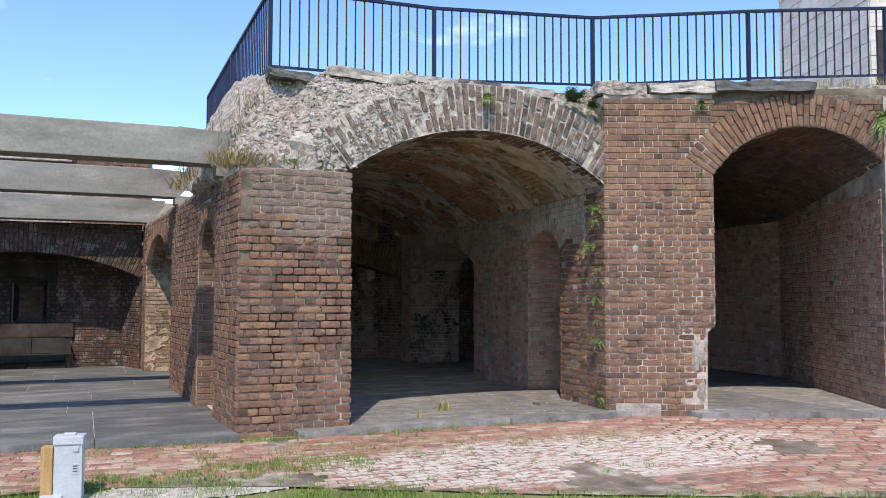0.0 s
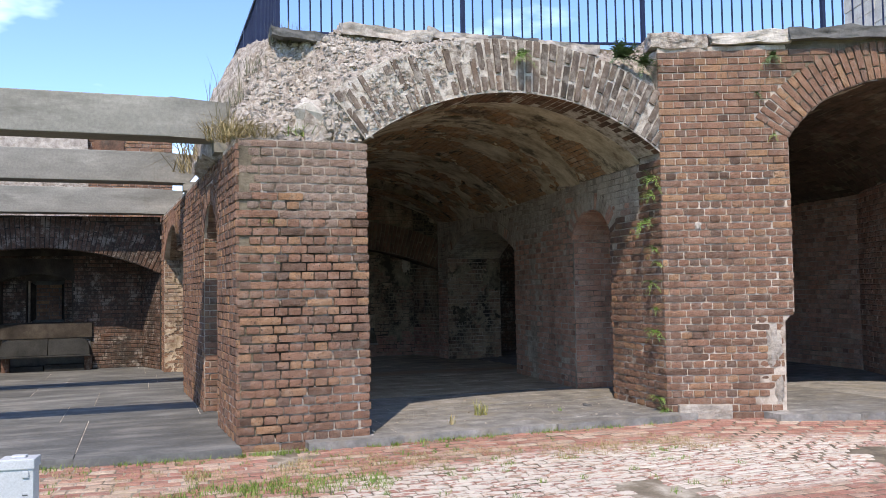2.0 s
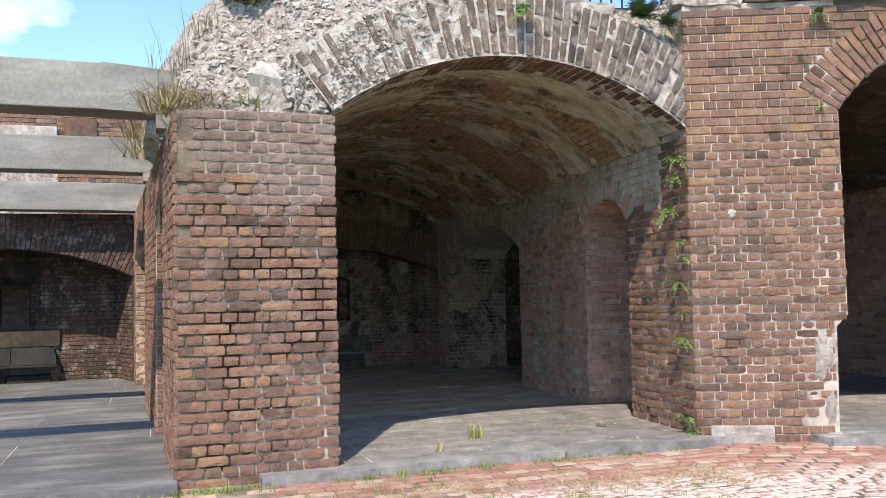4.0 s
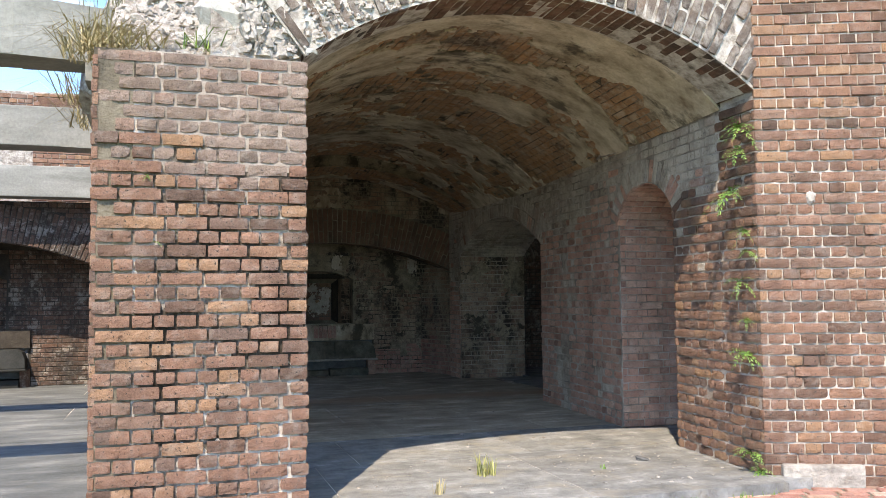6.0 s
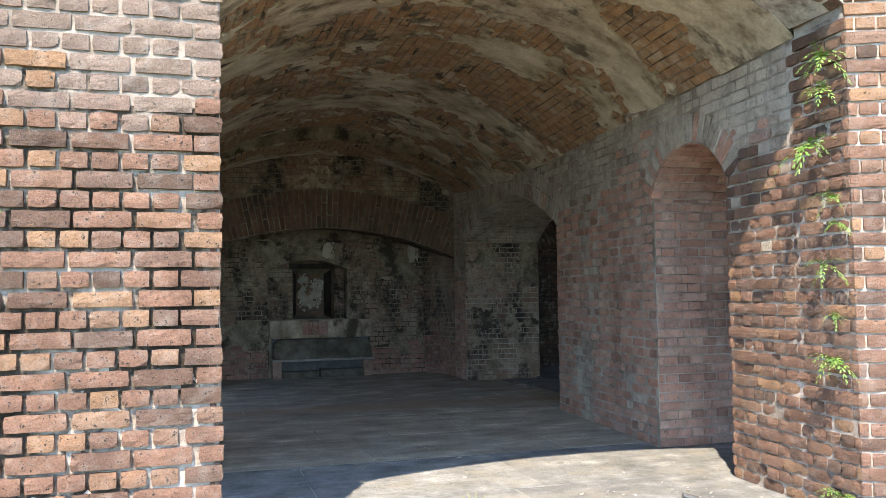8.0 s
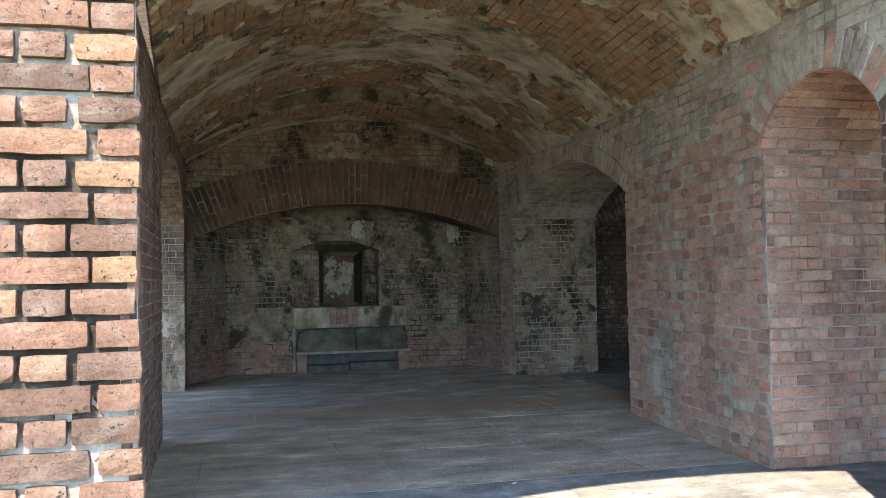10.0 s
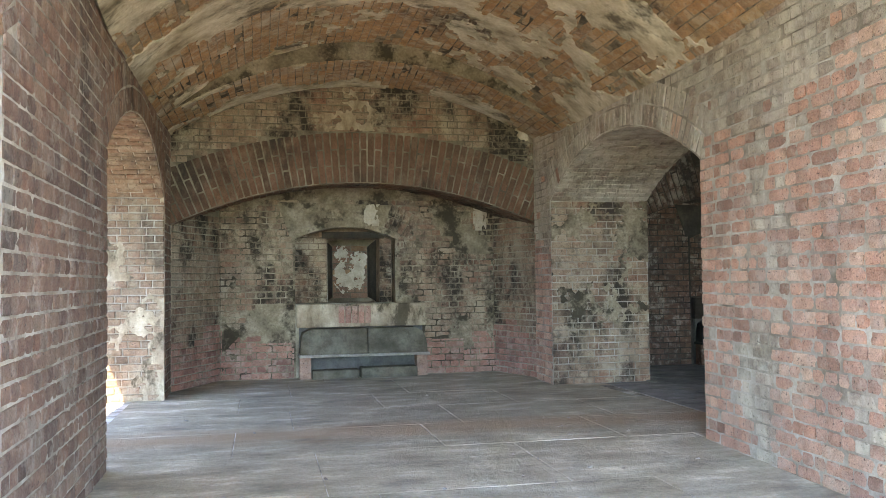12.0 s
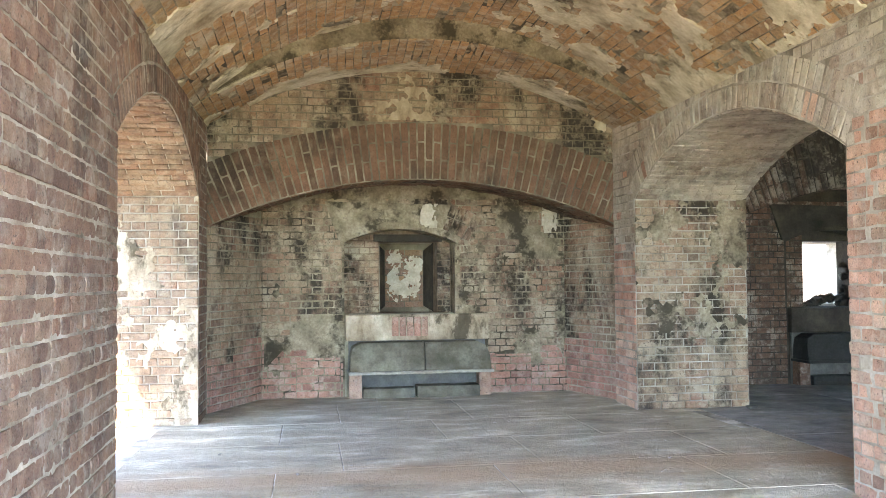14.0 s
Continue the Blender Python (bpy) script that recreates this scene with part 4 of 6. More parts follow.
# walls that close the neighbouring casemate and the open bay
bm = bmesh.new()
for s0, s1 in ((7.4, 11.2), (11.2, 17.05)):
    prism_bm(bm, [(s0, -0.3), (s1, -0.3), (s1, 3.9), (s0, 3.9)], lambda s, z: (east_x(s), s, z), lambda s, z: (east_x(s) + 1.0, s, z))
wall_east = tagged(part("wall_east", bm, m_mortar_in, None, kind="structure"), "shaded red brick wall of the neighbouring casemate", "wall")
e_at = lambda s, z: (east_x(s), s, z)
east = []
for s0, s1, sl in ((7.5, 11.2, 0.52), (11.2, 17.0, 0.04)):
    cut = [(a, b, c, d) for a, b, c, d in courses(s0 * math.hypot(1, sl), s1 * math.hypot(1, sl), 0.0, 2.75)]
    east += on_plane(cut, lambda q, z, k=math.hypot(1, sl): e_at(q / k, z), (sl, 1, 0), (-1, sl, 0))
wall_west = box_part("wall_west", (-3.9, 8.75, -0.3), (-2.87, 18.9, 2.72), m_mortar, None, kind="structure")
tagged(wall_west, "red brick side wall of the open bay", "wall")
nl_at = lambda s, z: (next_left(s), s, z)
next_face = on_plane(courses(8.4, 17.0, 0.0, 2.75, lambda v: ring_gap(v, SMALL, 0.0) + ring_gap(v, LARGE, 0.0)), nl_at, (0, 1, 0), (1, 0, 0))


# Side end walls: some real soot, but mostly recess shade put into the colour.
m_bay = brick_mat("brick_bay_shade_and_soot", [(0.08, 0.052, 0.042), (0.125, 0.075, 0.055), (0.155, 0.085, 0.06), (0.1, 0.065, 0.05)], True, lime=(0.62, 0.75, 0.3), soot=(0.46, 0.6, 0.85), scale=1.1, speck=0.15, smear=0.3)
m_shadesoot = rough_mat("shade_and_soot_masonry", [(0.3, (0.025, 0.022, 0.019)), (0.5, (0.055, 0.046, 0.037)), (0.7, (0.1, 0.085, 0.068))], 3.0, 45.0, 0.012)
# Side troughs: the same stone with the recess shade put into its colour.
m_shadetrough = rough_mat("shade_dark_trough_stone", [(0.3, (0.02, 0.021, 0.02)), (0.6, (0.042, 0.043, 0.041))], 2.5, 40.0, 0.006)

m_grime = rough_mat("brown_grimy_plaster", [(0.3, (0.09, 0.06, 0.042)), (0.5, (0.2, 0.14, 0.1)), (0.7, (0.34, 0.265, 0.2))], 6.0, 40.0, 0.015)

# ---------------------------------------------------------------- back walls with their embrasures
def back_wall(dx, opened, name, tall, coat, bricks):
    """The end wall of a casemate: a broad relieving arch over a recess, and in it the embrasure."""
    X = lambda x: x + dx
    x0, x1 = X(2.5), X(6.5)
    root = empty(name, (X(4.5), 18.0, 0), "limewashed brick end wall with a broad relieving arch and an embrasure", "wall", kind="structure")
    big = (x0, x1, 1.72, 2.18)
    bm = bmesh.new()
    top = tall
    prism_bm(bm, arc(*big, n=24) + [(x1, top), (x0, top)], lambda s, z: (s, 17.06, z), lambda s, z: (s, 18.06, z + (0.06 if z < 2.3 else 0.0)))
    part("arch_wall", bm, m_archbed if dx == 0 else m_shadesoot, root)
    # recess wall with the niche cut through, in four pieces round it
    nx0, nx1, nz0 = X(3.8), X(4.98), 0.86
    niche = (nx0, nx1, 1.62, 1.76)
    bm = bmesh.new()
    prof = [(x0 - 0.1, -0.3), (nx0, -0.3), (nx0, nz0), (nx1, nz0), (nx1, -0.3), (x1 + 0.1, -0.3), (x1 + 0.1, 2.4)]
    prof = [(x0 - 0.1, -0.3), (nx0, -0.3), (nx0, nz0)] + arc(*niche, n=12) + [(nx1, nz0), (nx1, -0.3), (x1 + 0.1, -0.3), (x1 + 0.1, 2.4), (x0 - 0.1, 2.4)]
    prism_bm(bm, prof, lambda s, z: (s, 18.0, z), lambda s, z: (s, 18.3, z))
    part("recess_wall", bm, coat, root)
    bm = bmesh.new()
    box_bm(bm, (nx0, 18.03, -0.3), (nx1, 18.3, nz0))
    part("niche_base", bm, m_midmortar if dx == 0 else m_shadesoot, root)
    # inner wall round the throat
    tx0, tx1 = X(4.19), X(4.83)
    bm = bmesh.new()
    box_bm(bm, (nx0 - 0.1, 18.3, 0.5), (tx0, 18.6, 1.9))
    box_bm(bm, (tx1, 18.3, 0.5), (nx1 + 0.1, 18.6, 1.9))
    box_bm(bm, (tx0, 18.3, 1.64), (tx1, 18.6, 1.9))
    box_bm(bm, (tx0, 18.3, 0.5), (tx1, 18.6, 0.86))
    part("throat_wall", bm, m_grime if dx == 0 else coat, root)
    px0, px1 = X(4.3), X(4.75) if dx < 1 else X(4.62)
    bm = bmesh.new()
    for a, b, c in ((tx0, px0, -1), (tx1, px1, 1))[:1 if opened else 2]:
        prism_bm(bm, [(a, 0.86), (b, 0.92), (b, 1.56), (a, 1.64)], lambda s, z, a=a: (s, 18.6 if s == a else 18.85, z),
                 lambda s, z, a=a, c=c: (s + c * 0.3, 18.6 if s == a else 18.85, z))
    part("throat_cheek", bm, m_shadesoot, root)
    if not opened:
        box_part("embrasure_plug", (px0 - 0.1, 18.85, 0.8), (px1 + 0.1, 18.95, 1.7), m_darkmortar if dx == 0 else m_darkstone, root, "bricked-up embrasure with torn white plaster")
        rows = courses(px0, px1, 0.9, 1.6, ch=0.075)
        joined_bricks("plug_brickwork", on_plane(rows, lambda u, v: (u, 18.85, v), (1, 0, 0), (0, -1, 0)), m_front_i, root, 0.012)
    bm = bmesh.new()
    box_bm(bm, (x0 - 1, 18.6, -0.3), (px0 - 0.08, 19.4, tall))
    box_bm(bm, (px1 + (0.6 if opened else 0.08), 18.6, -0.3), (x1 + 1, 19.4, tall))
    box_bm(bm, (px0 - 0.08, 18.602, 1.645), (px1 + (0.6 if opened else 0.08), 19.4, tall))
    box_bm(bm, (px0 - 0.08, 18.88, -0.3), (px1 + (0.6 if opened else 0.08), 19.4, 0.88))
    if not opened:
        box_bm(bm, (px0 - 0.08, 18.96, 0.88), (px1 + 0.08, 19.4, 1.6))
    part("outer_wall", bm, m_mortar_in, root)
    # splayed cheeks of the recess
    for a, b, s in ((x0, X(2.95), -1), (x1, X(6.2), 1)):
        bm = bmesh.new()
        prism_bm(bm, [(0, -0.3), (1, -0.3), (1, 2.1), (0, 2.1)], lambda t, z, a=a, b=b: (lerp(a, b, t), lerp(17.1, 18.02, t), z),
                 lambda t, z, a=a, b=b, s=s: (lerp(a, b, t) + s * 0.4, lerp(17.1, 18.02, t), z))
        part("cheek", bm, m_midmortar if dx == 0 else m_shadesoot, root)
        un = Vector((b - a, 0.92, 0))
        L = un.length
        un.normalize()
        nn = Vector((-s * un.y, s * un.x, 0))
        if nn.x * -s < 0:
            nn = -nn
        side = on_plane(courses(0, L, 0.0, 1.9, ch=0.072), lambda t, z, a=a, un=un: (a + un.x * t, 17.1 + un.y * t, z), un, nn)
        low = [b for b in side if b[0].z < 0.55 + 0.3 * noise.noise(b[0] * 1.5)]
        joined_bricks("cheek_base_brickwork", low, m_low_i if dx == 0 else bricks, root, 0.008, 0.005)
        joined_bricks("cheek_brickwork", [b for b in side if b not in low], bricks, root, 0.008, 0.005)
    # faces of brick: over the arch and in the recess
    r_at = lambda u, v: (u, 17.06, v)
    upper = on_plane(courses(x0, x1, 1.72, tall if tall < 3 else 3.3, lambda v: ring_gap(v, big, 0.56), ch=0.072), r_at, (1, 0, 0), (0, -1, 0))
    voussoirs = arch_ring(big, 0.55, r_at, (0, -1, 0), 3)
    hole = lambda v: ([(nx0 - 0.02, nx1 + 0.02)] if v > nz0 else [(X(3.79), X(5.33))]) if v < 2.02 else []
    lower = [b for b in courses(X(2.95), X(6.2), 0.0, 2.1, hole, ch=0.072) if noise.noise(Vector((b[0] * 1.3 + dx, b[2] * 1.9, 4.2))) < (0.3 if dx == 0 else 2.0) or b[2] < 0.4]
    lower = on_plane(lower, lambda u, v: (u, 18.0, v), (1, 0, 0), (0, -1, 0))
    if dx == 0:
        brick_parts(voussoirs, m_ring, root, 0.012, "voussoir")
        base = [b for b in lower if b[0].z < 0.46 + 0.25 * noise.noise(b[0] * 1.5)]
        lower = [b for b in lower if b not in base]
        face_of(lower, root, m_back, m_back_i, (4.5, 18, 1.0), 200, 0.008, "recess_brickwork")
        brick_parts(base, m_low, root, 0.01)
    else:
        joined_bricks("arch_brickwork", voussoirs, bricks, root, 0.012)
        joined_bricks("recess_brickwork", lower, bricks, root, 0.008)
    joined_bricks("upper_brickwork", upper, bricks, root, 0.01)
    # dark soffit of the broad arch, and brick flanks of the niche
    soffit = [((x0, 17.075), (x1, 17.075), 1.722, 2.182), ((x0, 18.0), (x1, 18.0), 1.775, 2.235)]
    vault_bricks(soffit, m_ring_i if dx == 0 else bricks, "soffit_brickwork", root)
    flank = courses(nx0, tx0, 0.86, 1.74, ch=0.072) + courses(tx1, nx1, 0.86, 1.74, ch=0.072)
    flank = on_plane(flank, lambda u, v: (u, 18.3, v), (1, 0, 0), (0, -1, 0))
    joined_bricks("flank_brickwork", [b for b in flank if b[0].x < tx0], bricks, root, 0.008)
    joined_bricks("flank_brickwork", [b for b in flank if b[0].x > tx0], bricks, root, 0.008)
    if dx == 0:
        box_part("throat_lintel", (tx0 - 0.06, 18.27, 1.64), (tx1 + 0.06, 18.31, 1.72), m_shadesoot, root, "dark charred lintel", bevel=0.008)
        plug = lambda p: 0.3 - (((p.x - 4.53) / 0.26) ** 4 + ((p.z - 1.25) / 0.38) ** 4) + 0.55 * rag(p, 3.4, 1.4)
        skin("plug_plaster", lambda a, b: ((lerp(px0, px1, a), 18.85, lerp(0.9, 1.6, b)), (0, -1, 0)), 64, 90, plug, m_torn, root, 0.022, "torn cream plaster")
        coatings = ((0.1, 1.5, 0.2, m_plaster), (7.7, 2.6, 0.72, m_cream))
        for off, size, cut, mat in coatings:
            hold = lambda p, off=off, size=size, cut=cut: rag(p + Vector((off, 0, 0)), size, 1.2) - cut - 0.9 * max(0.0, 0.55 - p.z) - (9 if nx0 - 0.03 < p.x < nx1 + 0.03 and p.z < 1.8 or 3.75 < p.x < 5.4 and p.z < 0.9 else 0)
            skin("wall_plaster", lambda a, b: ((lerp(2.97, 6.18, a), 18.0, lerp(0.02, 2.15, b)), (0, -1, 0)), 170, 112, hold, mat, root, 0.016 if mat is m_plaster else 0.019, "flaking lime plaster")
        hold = lambda p: rag(p + Vector((3.3, 0, 0)), 1.1, 1.2) - 0.42 - (9 if math.hypot(p.x - 4.5, p.z - (2.18 - 4.578)) < 4.578 + 0.56 else 0)
        skin("upper_plaster", lambda a, b: ((lerp(2.52, 6.48, a), 17.06, lerp(1.8, 3.25, b)), (0, -1, 0)), 190, 72, hold, m_cream, root, 0.018, "flaking lime plaster")
        rn = (0.59 ** 2 + 0.14 ** 2) / 0.28
        fan = ring((X(4.39), 1.76 - rn), rn + 0.07, 0.3, radians(19), radians(32), lambda u, v: (u, 17.975, v), (0, -1, 0), pitch=0.085)
        joined_bricks("niche_voussoirs", fan, m_back_i, root, 0.02)
        bm = bmesh.new()
        inner = [(X(4.39) + rn * math.sin(t), 1.76 - rn + rn * math.cos(t)) for t in [radians(-28 + 56 * k / 16) for k in range(17)]]
        outer = [(X(4.39) + (rn + 0.065) * math.sin(t), 1.76 - rn + (rn + 0.065) * math.cos(t)) for t in [radians(28 - 56 * k / 16) for k in range(17)]]
        prism_bm(bm, inner + outer, lambda q, z: (q, 17.95, z), lambda q, z: (q, 18.02, z))
        part("niche_arch_lip", bm, m_plaster, root, "pale arched plaster lip")
    elif opened:
        bm, rr = bmesh.new(), random.Random(12)
        for k in range(60):
            t = rr.random()
            at = (tx1 + rr.uniform(-0.06, 0.08), 18.45 + rr.uniform(-0.1, 0.1), 0.86 + 0.5 * t * t) if k % 2 else (lerp(tx0 + 0.1, tx1, t), 18.5, 0.87 + rr.uniform(-0.02, 0.03) + 0.1 * t)
            rock_bm(bm, at, rr.uniform(0.025, 0.07), rr, (1.0, 0.8, 0.8), 1, 0.8)
        part("broken_edge", bm, m_shadesoot, root, "crumbled masonry along the open embrasure")
    # plastered head of the niche and the standing bricks of its sill
    bm = bmesh.new()
    head = arc(nx0 - 0.06, nx1 + 0.06, 1.64, 1.79, n=12)
    prism_bm(bm, head + [(nx1 + 0.02, 2.02), (nx0 - 0.2, 2.05)], lambda s, z: (s, 17.965, z), lambda s, z: (s, 18.02, z))
    part("niche_head", bm, m_plaster if dx == 0 else coat, root, "crumbling plastered flat arch")
    bm = bmesh.new()
    box_bm(bm, (X(3.81), 17.93, 0.585), (X(5.33), 18.06, 0.855), bevel=0.012)
    part("sill", bm, m_cream if dx == 0 else coat, root, "pale limewashed sill")
    sill = [(Vector((X(3.86) + 0.078 * k, 17.93, 0.73)), Vector((0, 0, 1)), Vector((1, 0, 0)), Vector((0, -1, 0)), 0.1, 0.032) for k in range(19) if (5 < k < 11)]
    if dx == 0:
        joined_bricks("sill_brickwork", sill, m_low_i, root, 0.018)
    return root


back_main = back_wall(0.0, False, "wall_back", 3.34, m_plaster, m_back_i)
# Both side walls take the dark tones that paint in their shade.
back_bay = back_wall(-5.37, False, "wall_back_bay", 2.74, m_shadesoot, m_bay)
back_next = back_wall(5.03, True, "wall_back_next", 3.5, m_shadesoot, m_bay)


# the stone troughs that stand out under the embrasures
def trough(dx):
    root = empty("stone_trough", (4.57 + dx, 17.85, 0), "grey stone trough ledge set on low stone blocks under the embrasure", "trough", "troughs under embrasures")
    for outline in ([(3.84, 0.29), (4.6, 0.29), (4.605, 0.575), (3.95, 0.575), (3.87, 0.53), (3.85, 0.45)], [(4.612, 0.29), (5.3, 0.29), (5.29, 0.44), (5.25, 0.535), (5.17, 0.575), (4.616, 0.575)]):
        bm = bmesh.new()
        prism_bm(bm, [(a + dx, b) for a, b in outline], lambda s, z: (s, 17.66 + 0.07 * max(0.0, (z - 0.29) / 0.28), z), lambda s, z: (s, 17.99, z))
        bmesh.ops.bevel(bm, geom=[e for e in bm.edges if abs(e.verts[0].co.y - e.verts[1].co.y) < 0.01], offset=0.012, segments=2, affect="EDGES")
        part("ledge", bm, m_greystone if dx == 0 else m_shadetrough, root)
    box_part("lip", (3.82 + dx, 17.62, 0.262), (5.32 + dx, 17.99, 0.292), m_plinth if dx == 0 else m_shadetrough, root, "worn pale stone lip", bevel=0.01)
    bm = bmesh.new()
    box_bm(bm, (3.98 + dx, 17.8, -0.01), (4.52 + dx, 17.99, 0.1), bevel=0.012)
    box_bm(bm, (4.54 + dx, 17.78, -0.01), (5.2 + dx, 17.99, 0.12), bevel=0.012)
    part("base_block", bm, m_greystone if dx == 0 else m_shadetrough, root, "stone footing")
    for a, b in ((3.84, 3.97), (5.2, 5.33)):
        box_part("support", (a + dx, 17.84, -0.01), (b + dx, 17.99, 0.27), m_wall_i if dx == 0 else m_bay, root, bevel=0.01)
    box_part("backing", (3.84 + dx, 17.985, 0.0), (5.3 + dx, 18.04, 0.6), m_darkstone, root)


for dx in (0.0, -5.37, 5.03):
    trough(dx)


# ---------------------------------------------------------------- the broken crown of the front
ZC1 = FRONT[3] - R1


def crest(x):
    pts = ((0.9, 3.2), (1.15, 3.45), (1.4, 3.72), (2.0, 3.84), (2.75, 3.9), (3.4, 3.9), (4.7, 3.87), (5.7, 3.9), (6.2, 4.05), (7.0, 4.05))
    for (a, p), (b, q) in zip(pts, pts[1:]):
        if x <= b:
            return lerp(p, q, max(0.0, (x - a) / (b - a)))
    return pts[-1][1]


def mound_z(x, y):
    ext = ZC1 + math.sqrt(max(0.1, (R1 + 0.5) ** 2 - (x - 4.445) ** 2))
    k = min(1.0, max(0.0, (x - 2.3) / 0.22))
    low = lerp(2.72, ext - 0.04, k)
    run = lerp(0.75, 0.42, k)
    t = min(1.0, max(0.0, (y - 8.8) / run))
    t = t * t * (3 - 2 * t) if k < 0.5 else t ** 0.6
    z = lerp(low, crest(x), t) + max(0.0, min(0.28, (y - 9.5) * 0.25))
    left = lerp(1.62, 1.38, min(1.0, max(0.0, (y - 9.5) / 0.6)))
    fall = min(1.0, max(0.0, (x - left) / 0.5)) ** 0.5
    return lerp(min(z, 2.76), z, fall)


def mound_p(x, y):
    q = Vector((x, y, 0))
    n = noise.noise(q * 2.3) * 0.07 + noise.noise(q * 6.5) * 0.07 + (0.5 - abs(noise.noise(q * 14))) * 0.07 + noise.noise(q * 31) * 0.05
    return Vector((x + 0.03 * noise.noise(q * 5 + Vector((9, 0, 0))), y + (0.05 * noise.noise(q * 6 + Vector((0, 9, 0))) if y > 8.85 else 0.0), mound_z(x, y) + n * min(1.0, max(0.15, (y - 8.75) * 4))))


vs, fs = [], []
mx = [1.0 + 0.02 * k for k in range(262)]
my = [8.79 + 0.014 * k for k in range(72)] + [9.82 + 0.12 * k for k in range(15)]
for y in my:
    left = lerp(1.62, 1.38, min(1.0, max(0.0, (y - 9.5) / 0.6)))
    for x in mx:
        vs.append(mound_p(lerp(left, mx[-1], (x - 1.0) / (mx[-1] - 1.0)), y))
w, hgt = len(mx), len(my)
fs = [(j * w + i, j * w + i + 1, (j + 1) * w + i + 1, (j + 1) * w + i) for j in range(hgt - 1) for i in range(w - 1)]
edge = [(j * w, (j + 1) * w) for j in range(hgt - 1)] + [(i + 1, i) for i in range(w - 1)] + [((j + 1) * w + w - 1, j * w + w - 1) for j in range(hgt - 1)]
for a, b in edge:
    k = len(vs)
    vs += [Vector((vs[q].x + (0.0 if vs[q].x > 1.5 else 0.12), vs[q].y, 2.7)) for q in (a, b)]
    fs.append((a, b, k + 1, k))
# under the edge only where it stands on the wall or the arch
keep_fs = [f for f in fs if not (max(f) >= w * hgt and 2.78 < vs[f[0]].x < 6.1 and vs[f[0]].y < 9.0)]
crown = thing("broken_crown", vs, keep_fs, m_rubble, "broken rubble concrete crown with pale stones above the arch", "rubble", kind="structure")

bm = bmesh.new()
rng = random.Random(77)
for k in range(3000):
    x = rng.uniform(1.1, 5.9)
    if x > 2.9 and rng.random() < 0.45:
        x = rng.uniform(1.1, 2.9)
    y = 8.84 + abs(rng.gauss(0, 0.38))
    if x < lerp(1.66, 1.42, min(1.0, max(0.0, (y - 9.5) / 0.6))):
        continue
    p = mound_p(x, y)
    if x > 2.85 and p.z < ZC1 + math.sqrt(max(0.1, (R1 + 0.56) ** 2 - (x - 4.445) ** 2)) - 0.02 and y < 8.9:
        continue
    s = rng.choice((0.008, 0.01, 0.012, 0.012, 0.015, 0.018, 0.02, 0.026, 0.034))
    p.z -= 0.3 * s
    rock_bm(bm, p, s, rng, (1.2, rng.uniform(0.5, 1.0), rng.uniform(0.35, 0.9)), 1, 1.0)
for k in range(620):      # mortar lumps clinging to the broken end of the arch
    x = 2.42 + abs(rng.gauss(0, 0.75))
    a = ZC1 + math.sqrt(max(0.1, R1 ** 2 - (x - 4.445) ** 2)) if x > 2.85 else 2.76
    z = a + rng.uniform(0.02, 0.6 if x > 2.6 else 0.4)
    if x < 5.2:
        rock_bm(bm, (x, 8.745 if x > 2.8 else 8.79, z), rng.choice((0.006, 0.008, 0.011, 0.014, 0.02) if x > 2.8 else (0.014, 0.02, 0.026, 0.036)), rng, (1.4, 0.5, 0.9), 1, 1.0)
rubble = part("rubble", bm, m_stone, None, kind="stuff")
tagged(rubble, "pale broken stones and mortar lumps bedded in rubble", "rubble")


def stone_slab(at, size, turn, material, label, seed, category="stone slab"):
    """A broken capping slab with an uneven outline."""
    bm = bmesh.new()
    r = bmesh.ops.create_cube(bm, size=1.0)
    bmesh.ops.subdivide_edges(bm, edges=bm.edges[:], cuts=9, use_grid_fill=True)
    off = Vector((seed * 3.1, seed, 0))
    for v in bm.verts:
        q = Vector((v.co.x * size[0], v.co.y * size[1], v.co.z * size[2]))
        n = noise.noise(q * 4 + off)
        v.co = q + v.co.normalized() * (0.045 * n + 0.03 * noise.noise(q * 11 + off) + 0.012 * noise.noise(q * 27 + off))
    bmesh.ops.transform(bm, matrix=pose(*at, *turn), verts=bm.verts)
    ob = part("stone_slab", bm, material)
    return tagged(ob, label, category, "capping slabs on the broken front")


stone_slab((2.36, 9.4, 3.9), (0.7, 0.4, 0.085), (6, 5, -5), m_darkstone, "thin dark stone slab lying on the rubble", 1)
stone_slab((3.16, 9.28, 3.955), (0.92, 0.42, 0.12), (6, 4, -8), m_stone, "tilted grey stone slab on the rubble crest", 2)
stone_slab((3.86, 9.24, 3.96), (0.66, 0.42, 0.1), (5, 2, 4), m_stone, "tilted grey stone slab on the rubble crest", 3)
stone_slab((4.46, 9.24, 3.95), (0.62, 0.42, 0.11), (5, 1, -2), m_darkstone, "dark stone slab on the rubble crest", 4)
stone_slab((5.14, 9.22, 3.95), (0.76, 0.42, 0.11), (5, 0, 3), m_stone, "flat grey stone slab on the rubble crest", 5)
stone_slab(facet(0.22, 4.0, -0.16), (0.6, 0.36, 0.16), (2, 3, -22), m_rubble, "rough pebbly concrete lump on the wall head", 6)
stone_slab(facet(0.98, 4.0, -0.12), (0.84, 0.36, 0.13), (0, -1, -22), m_whitestone, "pale limestone capping slab on the wall head", 7)
stone_slab(facet(2.02, 4.01, -0.1), (1.26, 0.42, 0.12), (0, 0, -22), m_darkstone, "long dark slate capping slab over the arch", 8)
